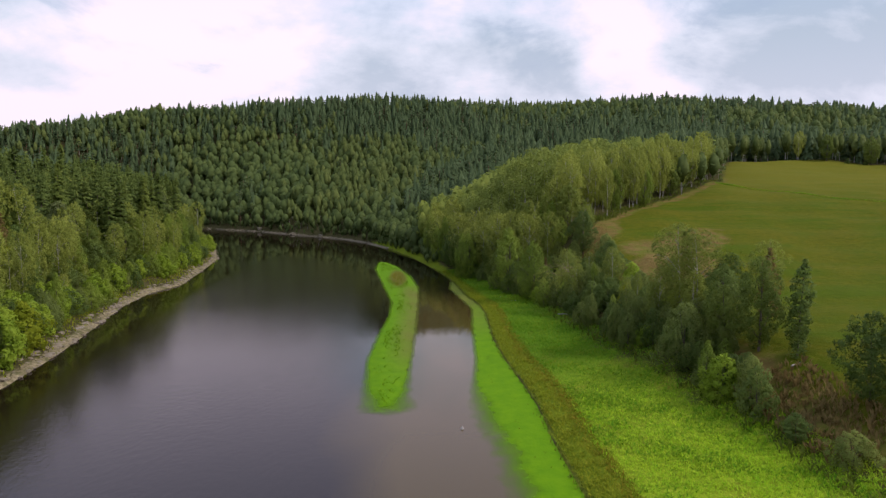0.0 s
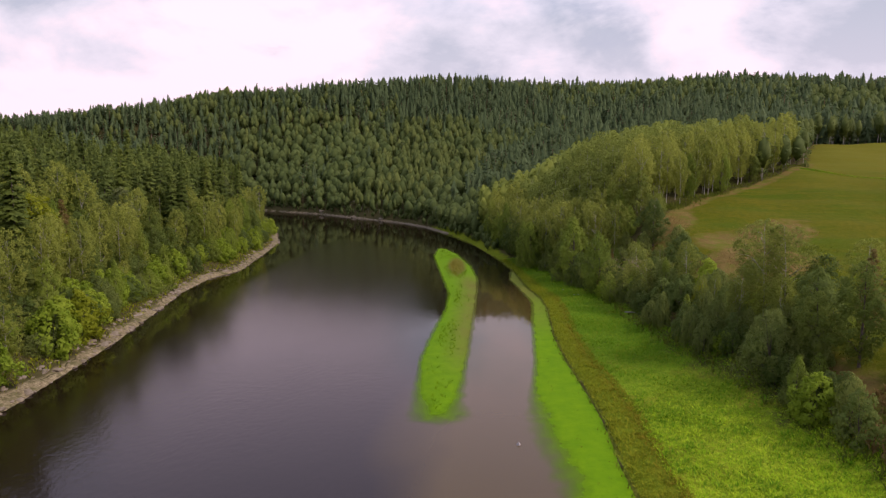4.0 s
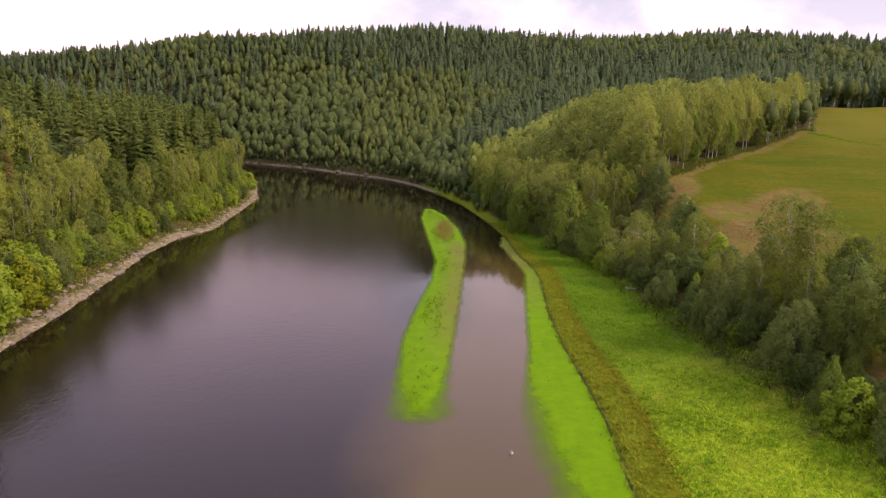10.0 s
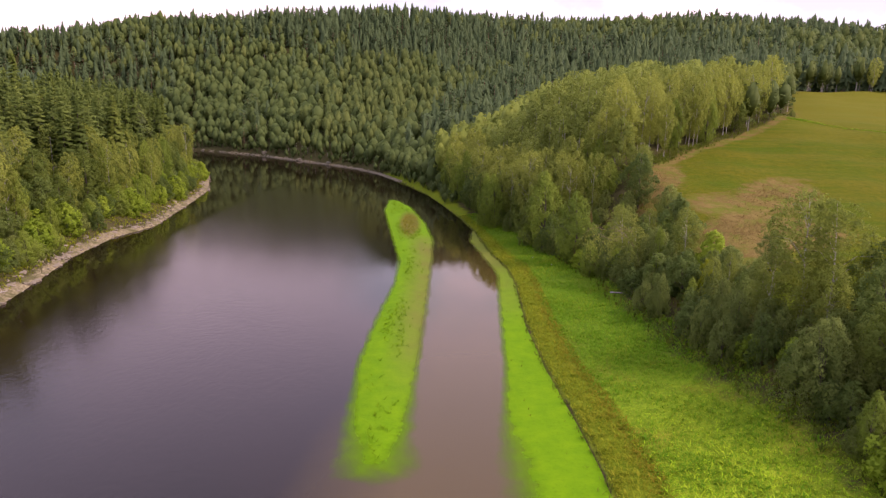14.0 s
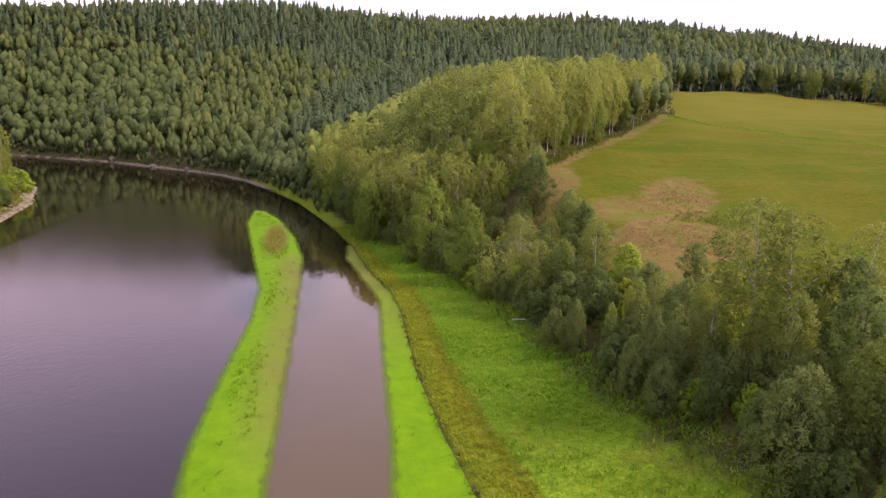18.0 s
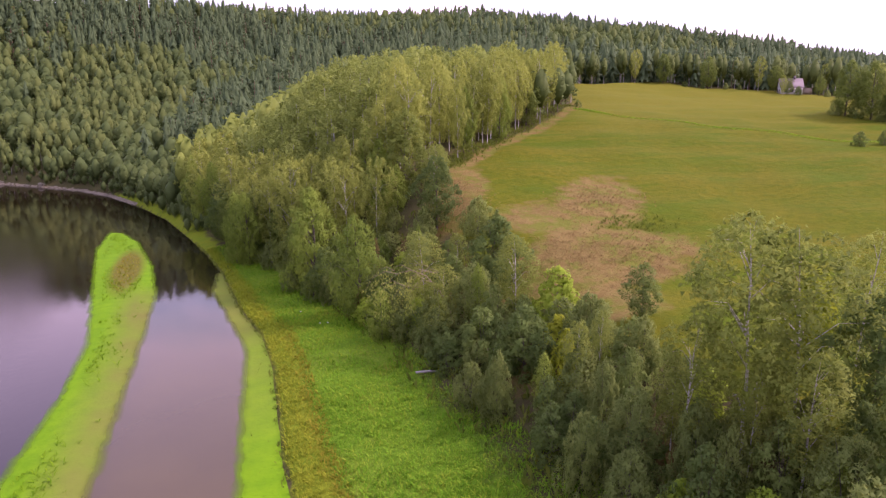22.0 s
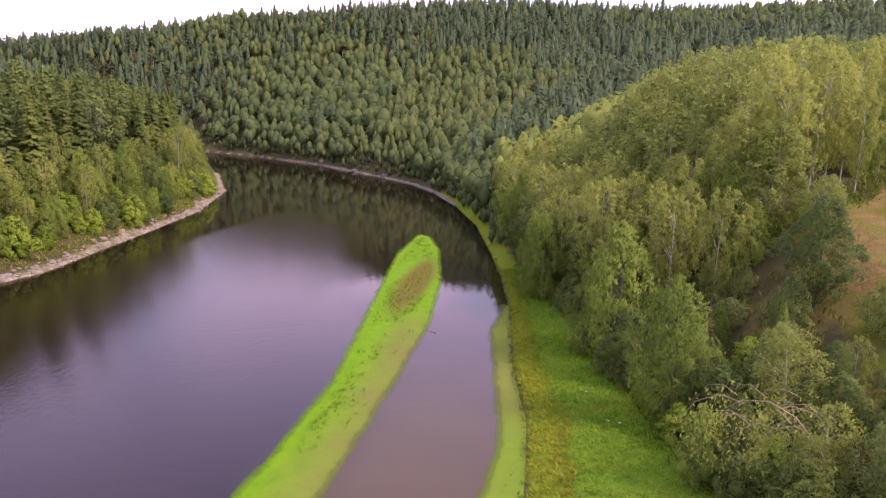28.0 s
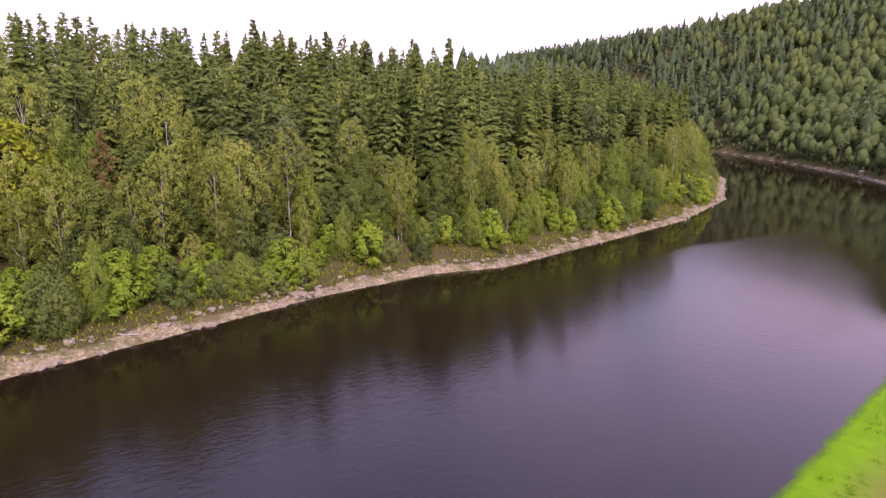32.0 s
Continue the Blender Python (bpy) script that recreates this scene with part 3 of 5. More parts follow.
def bank_ribbon(name, label, line, side, wide, seed):
    """A stony ledge along a shore: its width and height change as it goes."""
    pts = np.array(line, float)
    run = np.concatenate([[0], np.cumsum(np.hypot(*np.diff(pts, axis=0).T))])
    s = np.arange(0, run[-1], 1.1)
    x, y = np.interp(s, run, pts[:, 0]), np.interp(s, run, pts[:, 1])
    k = np.ones(7) / 7
    x[3:-3], y[3:-3] = np.convolve(x, k, "valid"), np.convolve(y, k, "valid")
    tx, ty = np.gradient(x), np.gradient(y)
    ln = np.hypot(tx, ty)
    nx, ny = side * ty / ln, -side * tx / ln
    w = wide * (0.75 + 0.30 * np.sin(s * 0.13 + seed) + 0.25 * np.sin(s * 0.41 + 2 * seed) + 0.12 * np.sin(s * 1.3))
    rr = np.random.default_rng(seed)
    rows = []
    for f, add, edge in ((-0.25, -0.10, 1.0), (0.05, 0.10, 1.0), (0.30, 0.16, 1.0), (0.62, 0.14, 1.0), (1.0, 0.03, 0.35), (1.25, -0.25, 0.0)):
        d = f * w + rr.normal(0, 0.10, len(s))
        px, py = x + nx * d, y + ny * d
        z = land(px, py)[0] + add + rr.normal(0, 0.05, len(s))
        rows.append((px, py, z, np.full(len(s), edge)))
    v = np.stack([np.stack([r[j] for r in rows], 1) for j in range(3)], -1)
    e = np.stack([r[3] for r in rows], 1)
    n, c = v.shape[:2]
    i = (np.arange(n - 1)[:, None] * c + np.arange(c - 1)).ravel()
    q = np.stack([i, i + 1, i + c + 1, i + c], -1)
    return tagged(new(name, mesh_of(name, v.reshape(-1, 3), q.ravel(), np.full(len(q), 4), [M["ground"]], [("z_stone", e.ravel())], True)), label, "river bank", kind="structure")


bank_ribbon("stony_bank", "pale stony ledge along the wooded river bank", LEFT_SHORE[1:14], -1, 2.6, 3)
bank_ribbon("far_bank", "pale stony ledge along the far river bank", FAR_SHORE[2:11], -1, 0.5, 5)

# ---- plants ----
rng = np.random.default_rng(7)


def part(name, me, parent, label=""):
    ob = new(name, me)
    ob.parent = parent
    if label:
        ob["label"] = label
    return ob


class Shape:
    """Vertices and faces gathered piece by piece, with a material number and, for plants, soft normals."""

    def __init__(self):
        self.v, self.f, self.s, self.m, self.nv, self.n = [], [], [], [], [], 0

    def add(self, verts, faces, mat=0, normals=None):
        faces = np.asarray(faces)
        self.v.append(np.asarray(verts, float))
        self.f.append((faces + self.n).ravel())
        self.s.append(np.full(len(faces), faces.shape[1]))
        self.m.append(np.full(len(faces), mat))
        self.nv.append(normals)
        self.n += len(verts)

    def arrays(self):
        return np.concatenate(self.v), np.concatenate(self.f), np.concatenate(self.s), np.concatenate(self.m)

    def normals(self):
        return None if any(n is None for n in self.nv) else np.concatenate(self.nv)

    def mesh(self, name, mats, smooth=False):
        v, f, s, m = self.arrays()
        return mesh_of(name, v, f, s, mats, (), smooth, m, self.normals())


def unit(a):
    return a / (np.linalg.norm(a, axis=-1, keepdims=True) + 1e-9)


def sprays(shape, c, nrm, length, width, droop=0.0, mat=0, fine=True):
    """Leaf sprays: one blade at each place, facing more or less outwards; droop below zero makes them stand up."""
    n = len(c)
    out = unit(nrm)
    nrm = unit(out + rng.normal(0, 0.5 if fine else 0.35, (n, 3)))
    u = unit(np.cross(nrm, rng.normal(0, 1, (n, 3))))
    u = unit(u * (1 - abs(droop)) + np.array([0, 0, -1.0]) * droop)
    v = unit(np.cross(nrm, u))
    a = (length * rng.uniform(0.6, 1.45, n))[:, None]
    b = (width * rng.uniform(0.6, 1.45, n))[:, None]
    if fine:
        k = rng.uniform(-0.35, 0.25, n)[:, None] * a
        p = np.stack([c - u * a * 0.4 + v * b * 0.5, c + u * a * 0.6, c + u * k - v * b * 0.6], 1)
    else:
        fold = nrm * b * 0.22
        p = np.stack([c - u * a * 0.5, c + v * b * 0.5 - fold + u * a * 0.08, c + u * a * 0.5, c - v * b * 0.5 - fold + u * a * 0.08], 1)
    side = np.cross(p[:, 1] - p[:, 0], p[:, 2] - p[:, 0])
    flip = (side * out).sum(-1) < 0
    p[flip] = p[flip][:, ::-1]
    soft = unit(out * 0.75 + unit(np.where(flip[:, None], -side, side)) * 0.35 + np.array([0, 0, 0.1]))
    k = p.shape[1]
    shape.add(p.reshape(-1, 3), np.arange(k * n).reshape(-1, k), mat, np.repeat(soft, k, 0))


def tube(shape, pts, radii, sides=6, mat=0):
    pts, rings, outs = np.asarray(pts, float), [], []
    ang = np.linspace(0, 2 * np.pi, sides, endpoint=False)
    for k, p in enumerate(pts):
        d = unit(pts[min(k + 1, len(pts) - 1)] - pts[max(k - 1, 0)])
        x = unit(np.cross(d, [0.3, 0.9, 0.2]))
        y = np.cross(d, x)
        outs.append(np.cos(ang)[:, None] * x + np.sin(ang)[:, None] * y)
        rings.append(p + radii[k] * outs[-1])
    f = []
    for k in range(len(pts) - 1):
        for j in range(sides):
            f.append((k * sides + j, k * sides + (j + 1) % sides, (k + 1) * sides + (j + 1) % sides, (k + 1) * sides + j))
    shape.add(np.concatenate(rings), f, mat, np.concatenate(outs))


# Outline of a crown: heights up the tree and its half width there, both as shares of the tree's height.
OUTLINE = {
    "birch": ((0.18, 0.36, 0.58, 0.77, 0.91, 1.0), (0.05, 0.12, 0.165, 0.165, 0.120, 0.04)),
    "broad": ((0.12, 0.28, 0.48, 0.68, 0.86, 1.0), (0.11, 0.24, 0.285, 0.25, 0.15, 0.04)),
    "upright": ((0.04, 0.25, 0.45, 0.70, 0.90, 1.0), (0.13, 0.20, 0.19, 0.13, 0.06, 0.01)),
    "column": ((0.06, 0.30, 0.60, 0.85, 1.0), (0.07, 0.115, 0.115, 0.07, 0.02)),
    "bush": ((0.0, 0.25, 0.55, 0.82, 1.0), (0.32, 0.44, 0.38, 0.22, 0.05)),
    "pine": ((0.48, 0.62, 0.78, 0.90, 1.0), (0.07, 0.16, 0.17, 0.11, 0.03)),
    "larch": ((0.10, 0.30, 0.60, 0.85, 1.0), (0.10, 0.14, 0.10, 0.05, 0.01)),
}


def puff_places(kind, h, n, big):
    """Centres of the leafy tufts of a crown, spread unevenly through its outline."""
    ts, ws = (np.array(q) for q in OUTLINE[kind])
    grid = np.linspace(ts[0], 0.97, 200)
    share = np.cumsum(np.interp(grid, ts, ws) + 0.01)
    t = np.interp((np.arange(n) + rng.uniform(0.1, 0.9, n)) / n, share / share[-1], grid)
    a = np.arange(n) * 2.4 + rng.uniform(-0.5, 0.5, n)
    p = rng.uniform(0, 6.28, 3)
    bulge = 1 + 0.20 * np.sin(2 * a + p[0]) + 0.16 * np.sin(3 * a + 9 * t + p[1]) + 0.10 * np.sin(14 * t + p[2])
    r = np.maximum(np.interp(t, ts, ws) * h * bulge - 0.55 * big, 0) * np.sqrt(rng.uniform(0.30, 1.1, n))
    return np.stack([np.cos(a) * r, np.sin(a) * r, t * h - 0.3 * big], -1)


def puffs(shape, kind, h, n, per, big, length, width, droop=0.1, mat=0, fine=True, stretch=1.0, axis=None):
    """A crown of many leafy tufts with gaps between them; each tuft is a small cloud of sprays. Gives back the tufts' centres."""
    c = puff_places(kind, h, n, big)
    if axis is not None:
        c[:, :2] += np.stack([np.interp(c[:, 2], axis[:, 2], axis[:, q]) for q in (0, 1)], -1)
    ts = OUTLINE[kind][0]
    heart = np.array([0, 0, h * (0.55 * ts[0] + 0.45)])
    out = unit((c - heart) * [1, 1, 0.6])
    size = big * rng.uniform(0.65, 1.35, n) * np.interp(c[:, 2] / h, [0.8, 1.0], [1.0, 0.6])
    d = unit(rng.normal(0, 1, (n, per, 3)) + out[:, None] * 0.55 + np.array([0, 0, 0.25]))
    depth = rng.uniform(0.35, 1.1, (n, per, 1)) ** 0.6
    depth[:, ::9] *= 1.25
    place = c[:, None] + d * depth * size[:, None, None] * np.array([1, 1, stretch])
    face = unit(d * 0.8 + out[:, None] * 0.5 + np.array([0, 0, 0.25]))
    sprays(shape, place.reshape(-1, 3), face.reshape(-1, 3), length, width, droop, mat, fine)
    return c


def fir(shape, h, whorls, boughs, spread, start, mat=0, extra=0, length=0.6, width=0.25, blunt=0.72):
    """A spruce: whorls of sagging roof-shaped boughs, shorter towards the tip, with hanging sprays at their ends."""
    k = np.repeat(np.arange(whorls), boughs)
    n = len(k)
    t = start + (1 - start) * ((k + rng.uniform(-0.9, 0.9, n)) / whorls).clip(0, 0.985) ** 0.93
    ln = (spread * h * (1.0 - t) ** blunt + 0.010 * h) * rng.uniform(0.62, 1.22, n)
    a = rng.uniform(0, 6.283, n)
    w = ln * rng.uniform(0.18, 0.32, n)
    drop = ln * rng.uniform(0.15, 0.55, n) * np.interp(t, [0.0, 0.85, 1.0], [1.0, 0.6, -0.8])
    up = np.array([0, 0, 1.0])
    d, s = np.stack([np.cos(a), np.sin(a), 0 * a], -1), np.stack([-np.sin(a), np.cos(a), 0 * a], -1)
    z0 = up * (t * h)[:, None]
    near, mid = z0 + d * (ln * 0.05)[:, None], z0 + d * (ln * 0.55)[:, None] - up * (drop * 0.45)[:, None]
    tip = z0 + d * ln[:, None] - up * (drop * 0.9)[:, None]
    sag = up * (w * rng.uniform(0.5, 1.1, n))[:, None]
    v = np.stack([near, mid + s * w[:, None] - sag, mid + up * (ln * 0.06)[:, None], mid - s * w[:, None] - sag, tip], 1)
    soft = unit(d * 0.9 + up * 0.42 + rng.normal(0, 0.15, (n, 3)))
    soft = np.stack([soft, unit(soft + s * 0.45), soft, unit(soft - s * 0.45), soft], 1)
    b = np.arange(n)[:, None] * 5
    shape.add(v.reshape(-1, 3), np.concatenate([b + [0, 2, 1], b + [0, 3, 2], b + [2, 4, 1], b + [3, 4, 2]]), mat, soft.reshape(-1, 3))
    if extra:
        q = rng.integers(0, n, extra)
        f = rng.uniform(0.35, 1.08, extra)[:, None]
        c = near[q] + (tip[q] - near[q]) * f + s[q] * (w[q] * rng.uniform(-1, 1, extra) * 0.9)[:, None] - up * (0.25 * w[q])[:, None]
        sprays(shape, c, d[q] + up * 0.5, length, width, 0.35, mat)
    shape.add([(0.012 * h, 0, 0.93 * h), (-0.006 * h, 0.01 * h, 0.93 * h), (-0.006 * h, -0.01 * h, 0.93 * h), (0, 0, 1.02 * h)], [(0, 1, 3), (1, 2, 3), (2, 0, 3)], mat, np.array([(1, 0, 0.3), (-0.5, 0.8, 0.3), (-0.5, -0.8, 0.3), (0, 0, 1.0)]))


def leaning_axis(h, lean, n=6):
    t = np.linspace(0, 1, n)
    a = rng.uniform(0, 6.28)
    bend = lean * h * (t ** 1.6)
    return np.stack([np.cos(a) * bend + rng.normal(0, 0.008 * h, n) * t, np.sin(a) * bend + rng.normal(0, 0.008 * h, n) * t, t * h], -1)


def skirts(shape, h, tiers, points, spread, start, mat=0, blunt=0.62, cut=1.0):
    """The body of a conifer: ragged skirts of boughs, one above the other."""
    step = (1 - start) * h / tiers
    for k in range(int(tiers * cut)):
        t = start + (1 - start) * (k / tiers) ** 0.92
        r = (spread * h * (1.0 - t) ** blunt + 0.006 * h) * rng.uniform(0.85, 1.15)
        a = np.arange(2 * points) * np.pi / points + rng.uniform(0, 6.28) + rng.normal(0, 0.12, 2 * points)
        outer = np.arange(2 * points) % 2 == 0
        rr = np.where(outer, r * rng.uniform(0.72, 1.28, 2 * points), r * rng.uniform(0.42, 0.62, 2 * points))
        z = t * h - np.where(outer, rng.uniform(0.0, 0.55, 2 * points), -0.35) * step
        top = min(h, t * h + step * 2.3) if k < tiers - 1 else h * 0.985
        off = rng.normal(0, 0.18 * r, 2)
        v = np.concatenate([[[0, 0, top]], np.stack([np.cos(a) * rr + off[0], np.sin(a) * rr + off[1], z], -1)])
        n = np.concatenate([[[0, 0, 1.0]], unit(np.stack([np.cos(a) * 0.8, np.sin(a) * 0.8, 0.75 + 0 * a], -1) + rng.normal(0, 0.22, (2 * points, 3)))])
        i = np.arange(2 * points)
        shape.add(v, np.stack([0 * i, i + 1, (i + 1) % (2 * points) + 1], -1), mat, n)


def core(shape, h, low, high, wide, mat=0):
    """The dense inside of a crown, uneven and closed."""
    rows, cols = 5, 7
    v = []
    for j in range(rows + 1):
        u = j / rows
        for i in range(cols):
            a = 6.283 * i / cols + 0.4 * j
            r = wide * h * math.sin(math.pi * (0.06 + 0.88 * u)) * (0.9 + 0.2 * u) * rng.uniform(0.75, 1.15)
            v.append((math.cos(a) * r, math.sin(a) * r, h * (low + (high - low) * u)))
    v = np.array(v)
    f = [(j * cols + i, j * cols + (i + 1) % cols, (j + 1) * cols + (i + 1) % cols, (j + 1) * cols + i) for j in range(rows) for i in range(cols)]
    shape.add(v, f, mat, unit((v - [0, 0, h * (low + high) / 2]) * [1, 1, 0.4] + [0, 0, 0.2]))


def make_tree(name, kind, h, leaf, bark, label, category="tree", count=1300, size=(0.55, 0.36), droop=0.2, stems=1, girth=0.011, n_puffs=60, puff=0.055):
    """One tree: an empty at its foot with a trunk (with its limbs) and a crown."""
    root = tagged(new(name), label, category)
    wood, green = Shape(), Shape()
    if kind == "spruce":
        tube(wood, [(0, 0, -0.5), (0, 0, h * 0.5), (0, 0, h * 0.97)], [girth * h * 1.1, girth * h * 0.7, 0.02], 6)
        fir(green, h, 32, 11, 0.160, 0.06, 0, 4600, 0.52, 0.21, 0.82)
    elif kind == "larch":
        tube(wood, [(0, 0, -0.5), (0, 0, h * 0.5), (0, 0, h * 0.97)], [girth * h, girth * h * 0.6, 0.02], 6)
        puffs(green, "larch", h, 60, int(count / 60), 0.035 * h, *size, droop, 0, True, 0.8)
    else:
        for k in range(stems):
            ax = leaning_axis(h * rng.uniform(0.85, 1.0), 0.03 if stems == 1 else 0.16)
            ax[0, 2] = -0.5
            tube(wood, ax, girth * h * np.array([1.15, 0.9, 0.72, 0.52, 0.32, 0.08]) / math.sqrt(stems), 6)
        cs = puffs(green, kind, h, n_puffs, max(6, count // n_puffs), puff * h, *size, droop, 0, True, 1.35 if droop > 0.4 or droop < -0.3 else 0.9, ax if stems == 1 else None)
        # limbs out to some of the tufts
        for c in cs[rng.permutation(len(cs))[:14 if stems == 1 else 8]]:
            foot_z = max(0.12 * h, c[2] - (0.9 if droop < -0.3 else 0.55) * math.hypot(c[0], c[1]) - 0.06 * h)
            b0 = np.array([np.interp(foot_z, ax[:, 2], ax[:, 0]), np.interp(foot_z, ax[:, 2], ax[:, 1]), foot_z])
            g = girth * h * (0.55 if kind == "birch" else 0.36) * (1.15 - foot_z / h)
            tube(wood, [b0, b0 * 0.45 + c * 0.55 + [0, 0, 0.05 * h], c], [g, g * 0.6, g * 0.2], 4)
    part("trunk", wood.mesh(name + "_trunk", [M[bark]], True), root)
    part("crown", green.mesh(name + "_crown", [M[leaf]]), root)
    return root


def put_away(ob):
    """The first of a kind serves as the model of its copies, and is then taken out."""
    for o in (*ob.children_recursive, ob):
        bpy.data.objects.remove(o)


def stand(model, x, y, tall=1.0, wide=None, turn=None, lean=0.0, sink=0.15):
    turn = random.uniform(0, 360) if turn is None else turn
    wide = tall if wide is None else wide
    m = pose(x, y, height(x, y) - sink, lean, 0, 0) @ pose(0, 0, 0, 0, 0, turn) @ Matrix.Diagonal((wide, wide, tall, 1))
    return copy_thing(model, m)


MODELS = {}


def model(sort, **kw):
    n = kw.pop("variants", 3)
    MODELS[sort] = [make_tree(**kw) for _ in range(n)]


model("birch", name="birch_tree", kind="birch", h=16, leaf="birch_leaf", bark="birch_bark", label="slender birch with drooping olive-green crown and white trunk", count=4000, size=(0.34, 0.16), droop=0.5, girth=0.0058, variants=5, n_puffs=125, puff=0.032)
model("thin_birch", name="birch_tree", kind="birch", h=15, leaf="airy_leaf", bark="birch_bark", label="airy tall birch with white stem rising from the scrub", count=4400, size=(0.30, 0.13), droop=0.5, girth=0.0062, variants=3, n_puffs=110, puff=0.044)
model("broad", name="broadleaf_tree", kind="broad", h=13, leaf="broad_leaf", bark="bark", label="rounded mid-green broadleaf tree", count=7000, size=(0.31, 0.21), droop=0.15, girth=0.014, n_puffs=95, puff=0.066)
model("dark", name="alder_tree", kind="broad", h=11, leaf="dark_leaf", bark="bark", label="dense dark-green alder tree with rounded crown", count=6500, size=(0.28, 0.19), droop=0.1, girth=0.013, n_puffs=90, puff=0.066)
model("bush", name="willow_bush", kind="bush", h=5, leaf="willow_leaf", bark="bark", label="grey-green willow bush on the scrubby bank", category="bush", count=4600, size=(0.27, 0.11), droop=-0.5, stems=4, girth=0.014, variants=4, n_puffs=85, puff=0.085)
model("big_willow", name="willow_bush", kind="bush", h=8, leaf="willow_leaf", bark="bark", label="large spreading grey-green willow bush", category="bush", count=8000, size=(0.27, 0.11), droop=-0.4, stems=5, girth=0.012, variants=2, n_puffs=120, puff=0.072)
model("dark_bush", name="alder_bush", kind="bush", h=5, leaf="dark_leaf", bark="bark", label="dense dark-green alder bush", category="bush", count=3400, size=(0.22, 0.17), droop=-0.15, stems=4, girth=0.014, n_puffs=75, puff=0.095)
model("bright_bush", name="hazel_bush", kind="bush", h=4.5, leaf="bright_leaf", bark="bark", label="fresh light-green hazel bush", category="bush", count=2600, size=(0.28, 0.22), droop=0.1, stems=4, girth=0.012, n_puffs=60, puff=0.10)
model("upright", name="aspen_tree", kind="upright", h=14, leaf="aspen_leaf", bark="bark", label="tall upright yellow-green aspen tree", count=9000, size=(0.32, 0.12), droop=-0.7, girth=0.012, n_puffs=120, puff=0.045)
model("column", name="poplar_tree", kind="column", h=14, leaf="dark_leaf", bark="bark", label="narrow columnar dark-green poplar tree", count=3000, size=(0.36, 0.26), droop=-0.2, girth=0.010, variants=1, n_puffs=60, puff=0.05)
model("spruce", name="spruce_tree", kind="spruce", h=24, leaf="needle", bark="bark", label="tall green spruce with drooping boughs", girth=0.0075)
model("pine", name="pine_tree", kind="pine", h=22, leaf="pine_needle", bark="pine_bark", label="tall pine with bare reddish trunk and high crown", count=2400, size=(0.5, 0.3), droop=-0.1, girth=0.009, variants=2, n_puffs=40, puff=0.055)
model("yellow", name="maple_tree", kind="broad", h=10, leaf="yellow_leaf", bark="bark", label="yellowing maple tree among green neighbours", count=3400, size=(0.36, 0.28), droop=0.15, girth=0.012, variants=2, n_puffs=80, puff=0.07)
model("yellow_bush", name="yellow_bush", kind="bush", h=4.5, leaf="yellow_leaf", bark="bark", label="yellow-green bush turning in autumn", category="bush", count=2400, size=(0.28, 0.22), droop=0.1, stems=3, girth=0.012, variants=1, n_puffs=60, puff=0.10)
model("rust", name="larch_tree", kind="larch", h=15, leaf="rust_leaf", bark="bark", label="dying larch with rust-brown needles", count=5000, size=(0.36, 0.18), droop=0.4, girth=0.009, variants=1)


def plant(kind, x, y, tall=1.0, **kw):
    return stand(MODELS[kind][random.randrange(len(MODELS[kind]))], x, y, tall, **kw)


# ---- woods that nobody could count: many small trees in one mesh ----
def low_tree(kind, mid):
    """A tree for the woods; mid: of the finer sort, for woods at middle distance."""
    s = Shape()
    if kind == "spruce":
        if mid:
            fir(s, 20, 24, 7, 0.165, 0.10, 0, 900, 0.58, 0.25, 0.82)
        else:
            skirts(s, 20, 7, 6, 0.125, 0.04, 0, 0.48)
            fir(s, 20, 7, 5, 0.170, 0.12, 0, 0, blunt=0.48)
        tube(s, [(0, 0, -0.5), (0, 0, 14)], [0.22, 0.1], 3, 1)
    elif kind == "pine":
        puffs(s, "pine", 19, 26 if mid else 10, 26 if mid else 9, 1.15 if mid else 1.5, *((0.7, 0.42) if mid else (1.4, 0.9)), 0.0, 0, mid, 0.6)
        tube(s, [(0, 0, -0.5), (0, 0, 17)], [0.22, 0.1], 3, 2)
    else:
        h = 17 if kind == "birch" else 15
        if mid:
            puffs(s, kind, h, *((74, 17, 0.75, 0.46, 0.26, 0.35) if kind == "birch" else (60, 22, 1.15, 0.52, 0.36, 0.1)), 0, True, 1.3 if kind == "birch" else 0.9)
        else:
            core(s, h, *((0.30, 0.97, 0.105) if kind == "birch" else (0.18, 0.94, 0.20)))
            puffs(s, kind, h, *((15, 5, 1.15, 1.1, 0.62, 0.25) if kind == "birch" else (17, 5, 1.5, 1.2, 0.8, 0.1)), 0, False, 1.1)
        tube(s, [(0, 0, -0.5), (0.2, 0, h * 0.8)], [0.16, 0.06], 3, 3 if kind == "birch" else 1)
    return (*s.arrays(), s.normals())


LOW = {k: [low_tree(k, False) for _ in range(4)] for k in ("spruce", "pine", "birch", "broad")}
MID = {k: [low_tree(k, True) for _ in range(4)] for k in ("spruce", "pine", "birch", "broad")}


